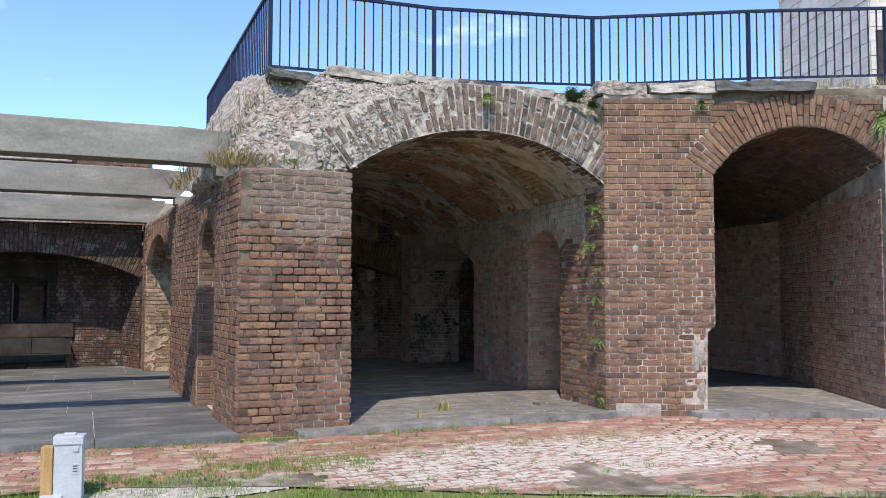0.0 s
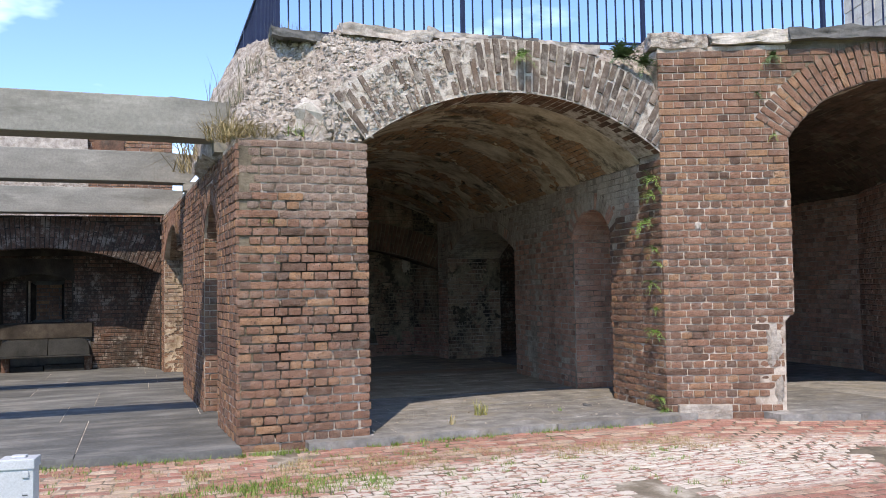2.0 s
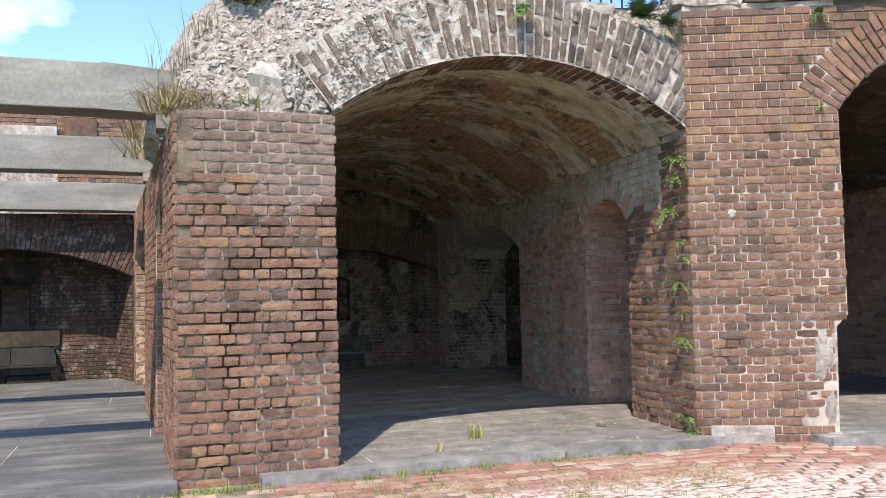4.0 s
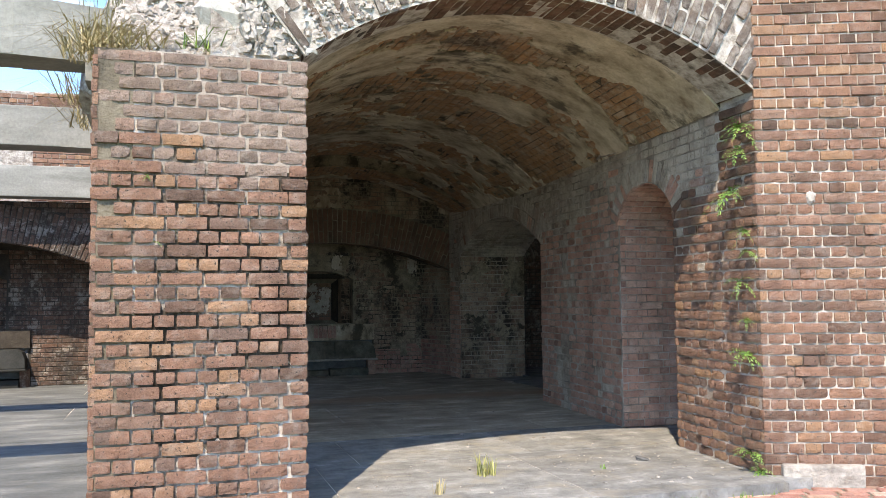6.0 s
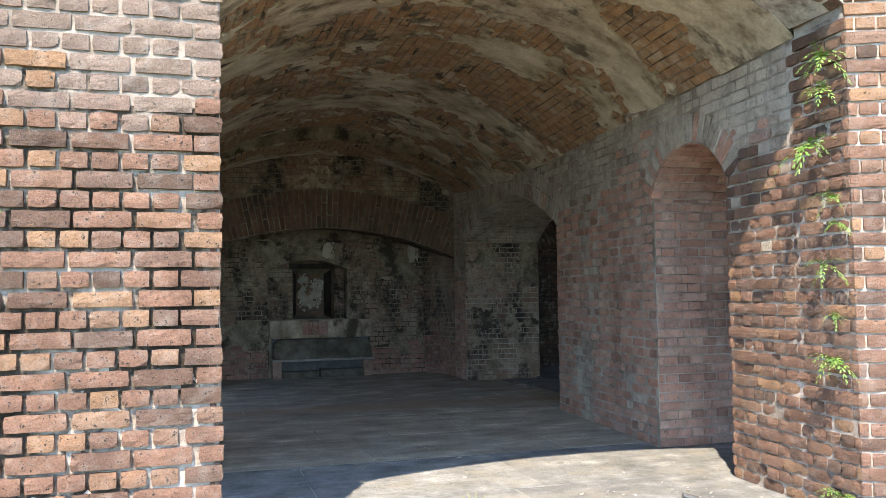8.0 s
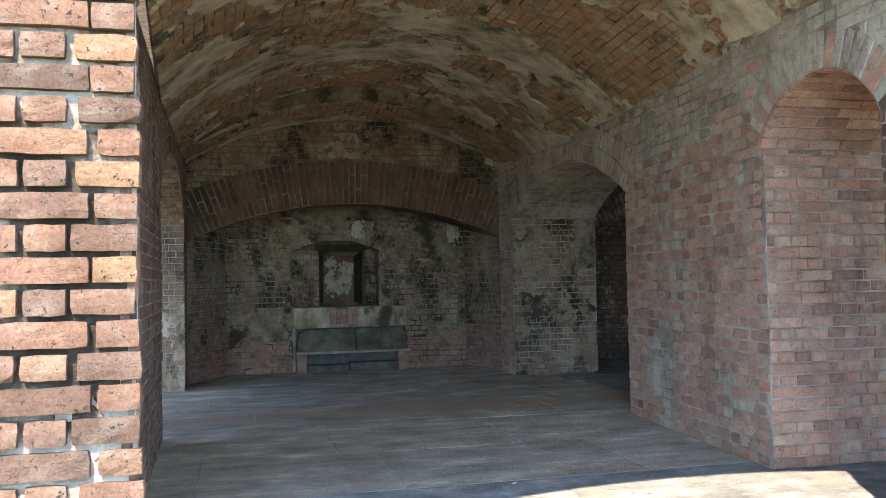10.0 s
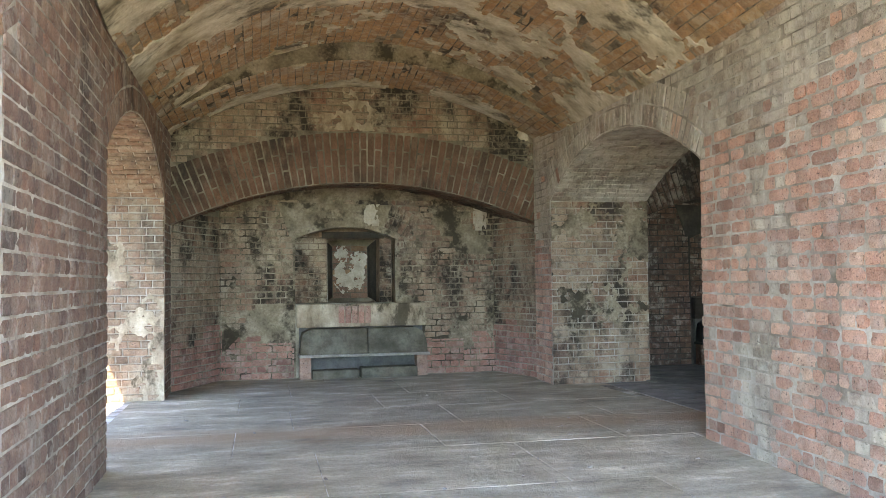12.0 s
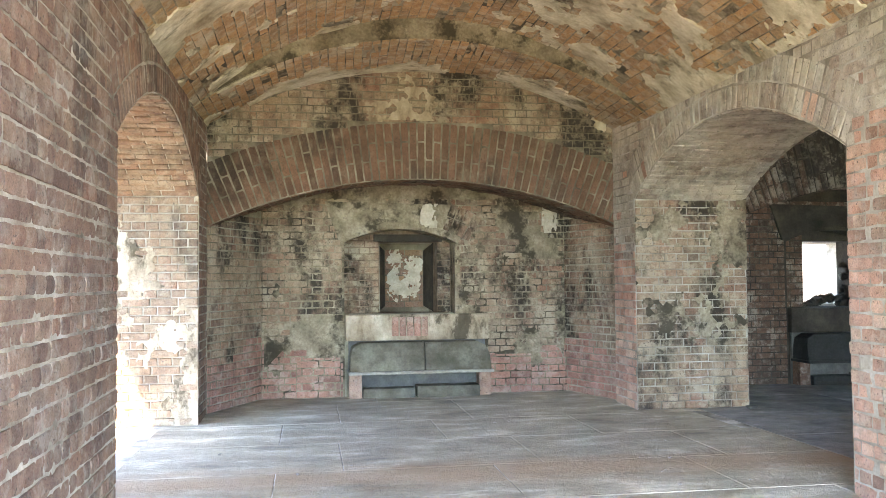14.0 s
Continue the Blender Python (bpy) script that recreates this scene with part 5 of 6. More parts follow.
for k in range(5):
    stone_slab(facet(2.9 + 0.55 * k, 4.0, -0.28), (0.56, 0.42, 0.12), (0, 0, -22), m_rubble, "broken mortar bed on the wall head", 20 + k)
bm = bmesh.new()
rock_bm(bm, (2.38, 8.93, 2.98), 0.2, random.Random(5), (1.05, 0.55, 0.9), 3, 0.55)
tagged(part("white_rock", bm, m_whitestone), "angular white stone block fallen on the pier head", "rock")

# roof slab behind the bent front
bm = bmesh.new()
prism_bm(bm, [(0.05, 0.4), (6.0, 0.4), (6.0, 5.0), (0.05, 5.0)], lambda u, v: facet(u, 3.8, -v), lambda u, v: facet(u, 4.12, -v))
tagged(part("roof_edge", bm, m_rubble, None, kind="structure"), "rough roof edge behind the brick front", "roof")


# ---------------------------------------------------------------- railing on the roof
RAIL = [(2.3, 16.9, 4.24), (2.28, 13.8, 4.25), (2.27, 10.6, 4.27), (4.54, 10.6, 4.32), (7.02, 10.45, 4.46), (9.15, 9.55, 4.56), (11.05, 8.78, 4.62), (13.0, 8.0, 4.66)]
railing = empty("railing", (6.0, 10.2, 4.3), "dark navy metal guard railing with upright bars", "railing")


def bar(name, a, b, half, parent, material, up=None):
    a, b = Vector(a), Vector(b)
    bm = bmesh.new()
    d = b - a
    m = Matrix.Translation((a + b) / 2) @ d.to_track_quat("Z", "Y").to_matrix().to_4x4()
    box_bm(bm, (-half, -half, -d.length / 2), (half, half, d.length / 2), m, bevel=half * 0.25)
    return part(name, bm, material, parent)


for k, (x, y, z) in enumerate(RAIL):
    bar("post", (x, y, z - 0.45), (x, y, z + 1.08), 0.026, railing, m_rail)
for a, b in zip(RAIL, RAIL[1:]):
    a, b = Vector(a), Vector(b)
    bar("top_rail", a + Vector((0, 0, 1.07)), b + Vector((0, 0, 1.07)), 0.022, railing, m_rail)
    bar("bottom_rail", a + Vector((0, 0, 0.06)), b + Vector((0, 0, 0.06)), 0.016, railing, m_rail)
    n = round((b - a).length / 0.128)
    for j in range(1, n):
        p = a.lerp(b, j / n)
        bar("baluster", p + Vector((0, 0, 0.06)), p + Vector((0, 0, 1.06)), 0.0085, railing, m_rail)

# ---------------------------------------------------------------- grey block building behind the railing
house = empty("stone_building", (18.0, 17.0, 4.0), "grey stone block building standing on the roof level", "building")
ha, hb, hc = Vector((16.9, 14.0, 0)), Vector((18.2, 18.1, 0)), Vector((19.8, 12.4, 0))


def block_face(p, q, z0, z1, lbl):
    un = (q - p).normalized()
    nn = un.cross(Vector((0, 0, 1)))
    if nn.dot(Vector((-1, -1, 0))) < 0:
        nn = -nn
    bm = bmesh.new()
    L = (q - p).length
    prism_bm(bm, [(0, z0), (L, z0), (L, z1), (0, z1)], lambda u, z: p + un * u + Vector((0, 0, z)), lambda u, z: p + un * u - nn * 0.5 + Vector((0, 0, z)))
    part("wall", bm, m_blockjoint, house)
    joined_bricks(lbl, on_plane(courses(0, L, z0, z1, ch=0.34, ln=0.8, bond="run", joint=0.015), lambda u, z: p + un * u + Vector((0, 0, z)), un, nn), m_block, house, 0.02, 0.012)


block_face(ha, hb, 3.6, 10.2, "block_masonry")
block_face(ha, hc, 3.6, 10.2, "block_masonry")
hu = (hc - ha).normalized()
hn = Vector((hu.y, -hu.x, 0)) if Vector((hu.y, -hu.x, 0)).y < 0 else Vector((-hu.y, hu.x, 0))
bm = bmesh.new()
prism_bm(bm, [(0.12, 5.5), (1.1, 5.5), (1.1, 7.6), (0.12, 7.6)], lambda u, z: ha + hu * u + hn * 0.035 + Vector((0, 0, z)), lambda u, z: ha + hu * u - hn * 0.05 + Vector((0, 0, z)))
window = part("window", bm, m_shadesoot, house, "dark shuttered window opening")
bm = bmesh.new()
prism_bm(bm, [(0.06, 5.42), (1.16, 5.42), (1.16, 5.5), (0.06, 5.5)], lambda u, z: ha + hu * u + hn * 0.08 + Vector((0, 0, z)), lambda u, z: ha + hu * u + Vector((0, 0, z)))
part("sill", bm, m_block, window)
bm = bmesh.new()
prism_bm(bm, [(0, 0), (1, 0), (1, 1), (0, 1)], lambda s, t: (ha.lerp(hc, s) + (hb - ha) * t) + Vector((0, 0, 10.2)), lambda s, t: (ha.lerp(hc, s) + (hb - ha) * t) + Vector((0, 0, 10.35)))
part("flat_roof", bm, m_concrete, house)
terrace = box_part("terrace", (12.2, 9.5, -0.3), (30, 26, 3.9), m_rubble, None, kind="structure")
tagged(terrace, "raised earth and masonry mass beyond the casemates", "terrace")


# ---------------------------------------------------------------- concrete beams over the open bay
def beam(y, crease, end, z0, z1, label):
    root = empty("concrete_beam", (0, y, z0), label, "beam", "beams across the open bay")
    box_part("span", (-3.6, y, z0), (crease, y + 0.36, z1), m_concrete, root, bevel=0.012)
    bm = bmesh.new()
    prism_bm(bm, [(crease - 0.02, z0 - 0.0), (end - 0.22, z0 - 0.0), (end, z1 - 0.12), (end + 0.02, z1 - 0.02), (crease - 0.02, z1 + 0.004)],
             lambda s, z: (s, y - 0.006 + 0.16 * max(0.0, s - crease), z), lambda s, z: (s, y + 0.37, z))
    part("end_block", bm, m_concrete, root)
    box_part("bearing", (end - 0.28, y + 0.06, 2.74), (end - 0.02, y + 0.34, z0 + 0.02), m_concrete, root, "concrete bearing pad")


beam(9.5, 1.08, 1.76, 2.865, 3.25, "pale grey cast concrete beam spanning the open bay")
beam(12.8, 0.98, 1.62, 2.84, 3.24, "pale grey cast concrete beam spanning the open bay")
beam(16.6, 0.87, 1.5, 2.76, 3.2, "pale grey cast concrete beam resting over the brick arch")

# rear parapet of the bay, above the arch
bm = bmesh.new()
box_bm(bm, (-6.0, 18.6, 2.5), (1.4, 19.4, 4.7))
parapet = tagged(part("parapet", bm, m_rubble, None, kind="structure"), "rough brick and stone parapet behind the open bay", "wall")
box_part("coping", (-6.0, 18.42, 4.08), (-0.15, 18.62, 4.42), m_stone, parapet, "pale stone coping band", bevel=0.015)
joined_bricks("parapet_brickwork", on_plane(courses(-0.15, 1.4, 2.76, 4.68) + courses(-6.0, -0.15, 4.42, 4.68), lambda u, v: (u, 18.6, v), (1, 0, 0), (0, -1, 0)), m_front_i, parapet, 0.016)
box_part("iron_plate", (-0.05, 18.54, 3.95), (0.5, 18.6, 4.6), m_ring, parapet, "rust-brown plate set in the parapet", bevel=0.008)

# ---------------------------------------------------------------- details of the right pier
ped = box_part("plinth_block", (0, 0, 0), (0.56, 0.1, 0.225), m_plinth, None, m=Matrix.Translation(facet(0.1, -0.14, 0.075)) @ pose(0, 0, 0, 0, 0, -22), bevel=0.018)
tagged(ped, "pale limestone block at the foot of the pier", "stone block")
plinth2 = box_part("plinth_block", (0, 0, 0), (0.13, 0.08, 0.1), m_plinth, None, m=Matrix.Translation(facet(1.13, -0.09, 0.04)) @ pose(0, 0, 0, 0, 0, -22), bevel=0.015)
tagged(plinth2, "small broken limestone block at the pier corner", "stone block")


def patch(name, centre, un, nn, w, h, depth, seed, material, label):
    """A ragged lump of mortar that clings to the wall."""
    un, nn = Vector(un).normalized(), Vector(nn).normalized()
    vs, fs = [Vector(centre) + nn * depth], []
    n = 26
    for ringk, f in ((1, 0.55), (2, 1.0)):
        for k in range(n):
            a = 6.2832 * k / n
            r = f * (1 + 0.5 * noise.noise(Vector((math.cos(a) * 2.6, math.sin(a) * 2.6, seed))))
            q = Vector(centre) + un * (w / 2 * r * math.cos(a)) + Vector((0, 0, h / 2 * r * math.sin(a)))
            vs.append(q + nn * (depth * (0.8 + 0.5 * noise.noise(q * 9)) if ringk == 1 else -0.004))
    for k in range(n):
        e = (k + 1) % n
        fs += [(0, 1 + k, 1 + e), (1 + k, 1 + n + k, 1 + n + e, 1 + e)]
    return thing(name, vs, fs, material, label, "mortar patch")


patch("mortar_patch", facet(1.13, 0.68, 0.0), F_U, F_N, 0.19, 0.5, 0.035, 3.0, m_plinth, "ragged pale mortar core where the corner bricks fell away")
patch("mortar_patch", facet(1.18, 0.22, 0.0), F_U, F_N, 0.1, 0.34, 0.03, 4.0, m_plinth, "ragged pale mortar core where the corner bricks fell away")
patch("mortar_patch", facet(0.37, 1.98, 0.014), F_U, F_N, 0.07, 0.11, 0.014, 8.0, m_stone, "small splash of white mortar on the brick front")
for x, z, wd, ht, y in ((6.03, 1.9, 0.17, 0.36, 17.985), (4.7, 1.9, 0.2, 0.26, 17.955)):      # torn limewash that ran down in tongues
    skin("limewash_patch", lambda a, b: ((x + wd * (a - 0.5), y, z + ht * (b - 0.5)), (0, -1, 0)), 34, 60,
         lambda p: 0.5 - 2.2 * ((p.x - x) / wd) ** 2 - 3.0 * abs((p.z - z) / ht) ** 3 + 0.9 * noise.noise(Vector((p.x * 24, 0, p.z * 5))) + 0.4 * noise.noise(p * 26), m_torn, back_main, 0.012, "torn white limewash")

# low blocked openings beside the trough
for x0 in (3.3, 5.35):
    root = empty("blocked_opening", (x0 + 0.23, 17.98, 0), "low arched opening blocked with red brick", "opening", "blocked openings", kind="structure")
    o = (x0, x0 + 0.46, 0.36, 0.46)
    bm = bmesh.new()
    prism_bm(bm, [(x0, 0.0)] + arc(*o, n=8) + [(x0 + 0.46, 0.0)], lambda s, z: (s, 17.985, z), lambda s, z: (s, 18.02, z))
    part("infill", bm, m_plaster, root)
    face = on_plane(courses(x0, x0 + 0.46, 0.0, 0.42), lambda u, v: (u, 17.985, v), (1, 0, 0), (0, -1, 0))
    brick_parts(face, m_low, root, 0.01)

bm = bmesh.new()
rock_bm(bm, (7.48, 16.38, 0.012), 0.05, random.Random(3), (1.3, 0.6, 0.35), 2, 0.4)
tagged(part("dark_stone", bm, m_darkstone), "small flat black stone on the flagstones", "stone")
bm = bmesh.new()
rock_bm(bm, (5.55, 9.55, 0.012), 0.04, random.Random(4), (1.3, 0.8, 0.4), 2, 0.4)
tagged(part("dark_stone", bm, m_darkstone), "small dark stone chip on the sunlit flagstones", "stone")

# ---------------------------------------------------------------- utility box by the lawn
ubox = empty("utility_box", (0.075, 6.95, -0.17), "grey metal utility box fixed to a short wooden post", "utility box")
TB = Matrix.Translation((0.075, 6.95, 0)) @ pose(0, 0, 0, 0, 0, -8)
box_part("body", (-0.1, -0.07, -0.16), (0.1, 0.07, 0.3), m_box, ubox, m=TB, bevel=0.006)
box_part("cover", (-0.108, -0.08, 0.27), (0.108, 0.08, 0.335), m_box, ubox, m=TB, bevel=0.008)
box_part("top_hatch", (-0.045, -0.03, 0.335), (0.045, 0.03, 0.35), m_box, ubox, m=TB, bevel=0.006)
box_part("hasp", (0.035, -0.083, 0.22), (0.075, -0.07, 0.26), m_box, ubox, m=TB, bevel=0.004)
label_plate = box_part("label_plate", (0.03, -0.0735, 0.05), (0.075, -0.0705, 0.13), m_box, ubox, m=TB)
for k in range(3):
    box_part("print_line", (0.036, -0.0755, 0.068 + 0.02 * k), (0.068, -0.074, 0.077 + 0.02 * k), m_label, label_plate, m=TB)
box_part("wooden_post", (-0.2, -0.02, -0.25), (-0.115, 0.09, 0.25), m_wood, ubox, "raw yellow pine post", m=TB, bevel=0.004)
box_part("post_cap", (-0.19, -0.14, -0.2), (-0.03, -0.03, -0.1), m_box, ubox, m=TB, bevel=0.008)
box_part("strap", (-0.12, 0.0, -0.02), (-0.095, 0.05, 0.0), m_box, ubox, m=TB)

# ---------------------------------------------------------------- plants
FL = "green fern rooted in the joints of the brick pier"
for k, (x, y, z, s, n) in enumerate(((6.02, 8.86, 2.52, 0.17, 9), (6.03, 8.9, 2.36, 0.12, 6), (6.02, 8.98, 2.06, 0.17, 9), (6.05, 8.86, 1.74, 0.12, 7), (6.05, 8.84, 1.6, 0.09, 5),
                                      (6.04, 8.93, 1.38, 0.13, 6), (6.04, 8.88, 0.86, 0.15, 9), (6.05, 8.88, 1.1, 0.08, 5), (6.04, 8.86, 0.14, 0.13, 8), (6.07, 8.8, 0.03, 0.12, 7))):
    fern("fern", (x, y, z), (-0.8, -0.6, 0.2), n + 3, s * 1.4, m_fern, FL, seed=k + 40)
fern("fern", facet(1.22, 3.8, 0.02), F_N, 22, 0.22, m_bush, "dark green fern hanging under the capping slab", seed=61)
fern("fern", facet(1.04, 3.4, 0.02), F_N, 10, 0.13, m_bush, "small dark fern on the brick front", seed=62)
fern("fern", facet(1.2, 2.95, 0.02), F_N, 9, 0.12, m_fern, "small bright fern at the springing of the arch", seed=63)
fern("fern", (4.43, 8.7, 3.7), (0, -1, 0.2), 34, 0.24, m_fern, "grey-green weed growing between the arch bricks", seed=64)
fern("leafy_plant", facet(3.5, 3.65, 0.04), F_N, 18, 0.4, m_fern, "bright green broad-leaved plant on the wall head", seed=65)
fern("bush", (5.68, 8.86, 3.82), (0, -1, 0.5), 110, 0.34, m_bush, "dense dark green bush on the rubble crest", seed=66, hang=0.3)
fern("bush", (5.95, 8.84, 3.76), (0.2, -1, 0.4), 60, 0.26, m_bush, "dense dark green bush on the rubble crest", seed=67, hang=0.4)
fern("weed", (1.9, 8.72, 2.0), (0, -1, 0.3), 7, 0.07, m_fern, "tiny green weed in a brick joint", seed=68)
fern("weed", (1.95, 8.72, 1.62), (0, -1, 0.3), 5, 0.06, m_fern, "tiny green weed in a brick joint", seed=69)
DG = "dry straw-coloured grass tuft drooping over the pier head"
for k, (x, y, z, n, h, sp) in enumerate(((1.66, 8.92, 2.78, 170, 0.3, 0.16), (1.55, 9.25, 2.8, 170, 0.36, 0.18), (1.9, 8.9, 2.78, 60, 0.22, 0.12), (2.2, 8.9, 2.8, 45, 0.2, 0.12),
                                          (1.42, 10.6, 2.82, 130, 0.42, 0.22), (1.4, 11.6, 2.82, 130, 0.4, 0.25), (2.62, 8.92, 3.1, 60, 0.26, 0.1))):
    tuft("grass_tuft", (x, y, z), n, h, sp, m_dry if k != 3 else m_grass, DG, droop=2.3, seed=80 + k, group="grass on the masonry")
for k, (x, y, z) in enumerate(((1.62, 9.6, 3.5), (1.72, 9.5, 3.65), (1.55, 9.75, 3.35), (1.9, 9.5, 3.82), (2.1, 9.5, 3.85), (2.25, 9.5, 3.9))):
    z = mound_p(x, y).z - 0.03
    tuft("weed_tuft", (x, y, z), 46, 0.3, 0.13, m_weed, "grey dry weeds on the edge of the rubble", droop=0.6, seed=100 + k, group="weeds on the rubble")
    if k < 3:
        tuft("tall_weed", (x - 0.03, y, z), 7, 0.75, 0.08, m_weed, "tall thin dry weed stalks on the rubble", droop=0.35, seed=120 + k, group="weeds on the rubble")
for k in range(4):
    q = facet(2.9 + 0.35 * k, 4.06, -0.2)
    tuft("grass_tuft", q, 60, 0.22, 0.15, m_dry, "dry pale grass on the wall head", droop=0.9, seed=140 + k, group="grass on the masonry")
tuft("grass_tuft", (4.22, 9.45, 0.0), 80, 0.2, 0.07, m_straw, "yellow-green grass tuft in a flagstone joint", droop=0.8, seed=150, group="grass in the joints")
tuft("grass_tuft", (3.72, 9.0, 0.0), 20, 0.14, 0.04, m_dry, "dry grass tuft in a flagstone joint", droop=0.8, seed=151, group="grass in the joints")
tuft("grass_tuft", (5.1, 9.35, 0.0), 12, 0.06, 0.03, m_fern, "tiny green weed in a flagstone joint", droop=0.8, seed=152, group="grass in the joints")


def blades(name, spots, material, label, seed):
    """Many short blades over the spots (x, y, radius, count, height)."""
    rng, vs, fs = random.Random(seed), [], []
    for sx, sy, sr, n, h in spots:
        for _ in range(n):
            a, r = rng.uniform(0, 6.283), sr * math.sqrt(rng.random())
            x, y = sx + r * math.cos(a), sy + r * math.sin(a)
            z = ground_z(x, y) + (-0.01 if y < lawn_edge(x) else 0.014)
            b, l = rng.uniform(0, 6.283), h * rng.uniform(0.4, 1.1)
            w, q = Vector((math.cos(b), math.sin(b), 0)) * 0.0035, Vector((math.cos(b + 1.3), math.sin(b + 1.3), 0)) * l * rng.uniform(0.1, 0.9)
            k = len(vs)
            p = Vector((x, y, z))
            vs += [p - w, p + w, p + q + Vector((0, 0, l))]
            fs.append((k, k + 1, k + 2))
    return thing(name, vs, fs, material, label, "grass", kind="stuff")


rng = random.Random(9)
spots = []
for k in range(420):
    x = rng.uniform(-2.2, 6.5)
    e = lawn_edge(x)
    y = e - abs(rng.gauss(0, 0.55)) + 0.02
    if 0.3 < x < 1.8 and y > 6.45 and rng.random() < 0.75:
        continue
    spots.append((x, y, 0.14, 60, 0.055))
blades("lawn_grass", spots, m_grass, "short green mown grass along the apron", 17)
spots = [(rng.uniform(-2.5, 5.5), 0, 0.05, 14, 0.05) for _ in range(130)]
spots = [(x, rng.uniform(lawn_edge(x), floor_edge(x) + 0.02), r, n, h) for x, _, r, n, h in spots]
spots += [(x, floor_edge(x) - 0.02 + rng.uniform(-0.03, 0.03), 0.05, 16, 0.05) for x in [rng.uniform(-1, 6.0) for _ in range(130)]]
spots += [(1.7 + rng.gauss(0, 0.6), 7.42 + rng.gauss(0, 0.13), 0.12, 55, 0.06) for _ in range(34)]
spots += [(0.5 + rng.gauss(0, 0.4), 7.2 + rng.gauss(0, 0.13), 0.12, 50, 0.06) for _ in range(20)]
blades("paving_weeds", spots, m_grass, "small green weeds in the paving joints", 18)
spots = [(rng.uniform(0.2, 6.2), 0, 0.11, 40, 0.04) for _ in range(95)]
spots = [(x, floor_edge(x) - 0.35 - 0.09 * x + rng.gauss(0, 0.16), r, n, h) for x, _, r, n, h in spots]
blades("dry_paving_grass", spots, m_dry, "straw-coloured dead grass matted on the paving", 19)

bm = bmesh.new()
rng = random.Random(55)
for k in range(420):
    x, y = 1.05 + rng.gauss(0, 0.42), 6.95 + rng.gauss(0, 0.16)
    rock_bm(bm, (x, y, ground_z(x, y) + 0.0), rng.uniform(0.008, 0.02), rng, (1, 1, 0.6), 1, 0.4)
tagged(part("gravel", bm, m_gravel, None, kind="stuff"), "loose pale gravel where the paving is gone", "gravel")
bm = bmesh.new()
vs = [bm.verts.new((1.05 + 0.95 * math.cos(a) * (1 + 0.2 * noise.noise(Vector((math.cos(a), math.sin(a), 3)))), 6.98 + 0.3 * math.sin(a) * (1 + 0.3 * noise.noise(Vector((math.cos(a) * 2, math.sin(a), 5)))), 0)) for a in [6.2832 * k / 40 for k in range(40)]]
for v in vs:
    v.co.z = ground_z(v.co.x, v.co.y) + 0.006
bm.faces.new(vs)
tagged(part("gravel_bed", bm, m_gravel, None, kind="structure"), "bare gravel ground at the lawn's edge", "ground")

bm = bmesh.new()
rng = random.Random(91)
for k in range(170):
    x, y = (rng.uniform(2.7, 6.2), 8.65 + rng.random() ** 1.5 * 7.5) if k % 3 else (rng.uniform(4.8, 6.0), rng.uniform(8.7, 9.9))
    rock_bm(bm, (x, y, 0.004), rng.choice((0.005, 0.006, 0.008, 0.012)), rng, (1.3, 0.9, 0.5), 1, 0.7)
tagged(part("mortar_chips", bm, m_plinth, None, kind="stuff"), "small white mortar chips strewn on the flagstones", "debris")

# added pale ground behind the fort, so the open embrasure shows bright white
pale_backdrop = box_part("pale_backdrop", (-30, 19.8, -0.6), (60, 120, -0.25), m_gravel, None, kind="structure")
tagged(pale_backdrop, "pale ground sheet added to whiten the open embrasure", "ground")

# ---------------------------------------------------------------- what lies over the vaults
roof = box_part("roof", (2.15, 11.4, 3.72), (12.5, 19.4, 4.2), m_rubble, None, kind="structure")
tagged(roof, "flat earth-covered roof over the casemates", "roof")

# ---------------------------------------------------------------- brick by brick
rngp = random.Random(14)
worn = []
for c, u, v, n, hu, hv in pier_front:
    if c.x < 1.72:
        if rngp.random() < (0.16 if c.z > 1.3 else 0.06):
            continue
        c = c + u * rngp.uniform(-0.012, 0.034) - n * (rngp.uniform(0.0, 0.012) if rngp.random() > 0.3 else rngp.uniform(0.006, 0.018))
    elif c.x > 2.72:
        c = c + u * rngp.uniform(-0.01, 0.012)
    worn.append((c, u, v, n, hu * rngp.uniform(0.94, 1.0), hv * rngp.uniform(0.94, 1.02)))
pier_front = worn
grey_top = [b for b in pier_front if b[0].z > 2.1 + 0.3 * max(0.0, 2.1 - b[0].x) + rngp.uniform(-0.22, 0.16)]
rest = [b for b in pier_front if b not in grey_top]
brick_parts(grey_top, m_grey, wall_left, 0.016)
brick_parts(rest, m_front, wall_left, 0.029)
bm = bmesh.new()
box_bm(bm, (1.88, 8.7455, 2.2), (2.808, 8.76, 2.74))
box_bm(bm, (2.3, 8.746, 2.05), (2.808, 8.76, 2.2))
bm2 = bmesh.new()
box_bm(bm2, (1.606, 8.748, -0.2), (2.808, 8.76, 2.738))
for s0, s1 in ((8.762, SMALL[0] - 0.01), (SMALL[1] + 0.01, LARGE[0] - 0.01)):
    prism_bm(bm2, [(s0, -0.02), (s1, -0.02), (s1, 2.7), (s0, 2.7)], lambda q, z: (bay_right(q) - 0.003, q, z), lambda q, z: (bay_right(q) + 0.015, q, z))
part("bed_mortar", bm2, m_mortar, wall_left, "dark and white weathered mortar")
bm2 = bmesh.new()
box_bm(bm2, (1.603, 8.747, -0.1), (1.82, 8.76, 2.74))
part("bed_mortar", bm2, m_darkmortar, wall_left, "dark weathered mortar along the broken edge")
part("pointing", bm, m_pointing, wall_left, "white lime pointing in the upper joints")
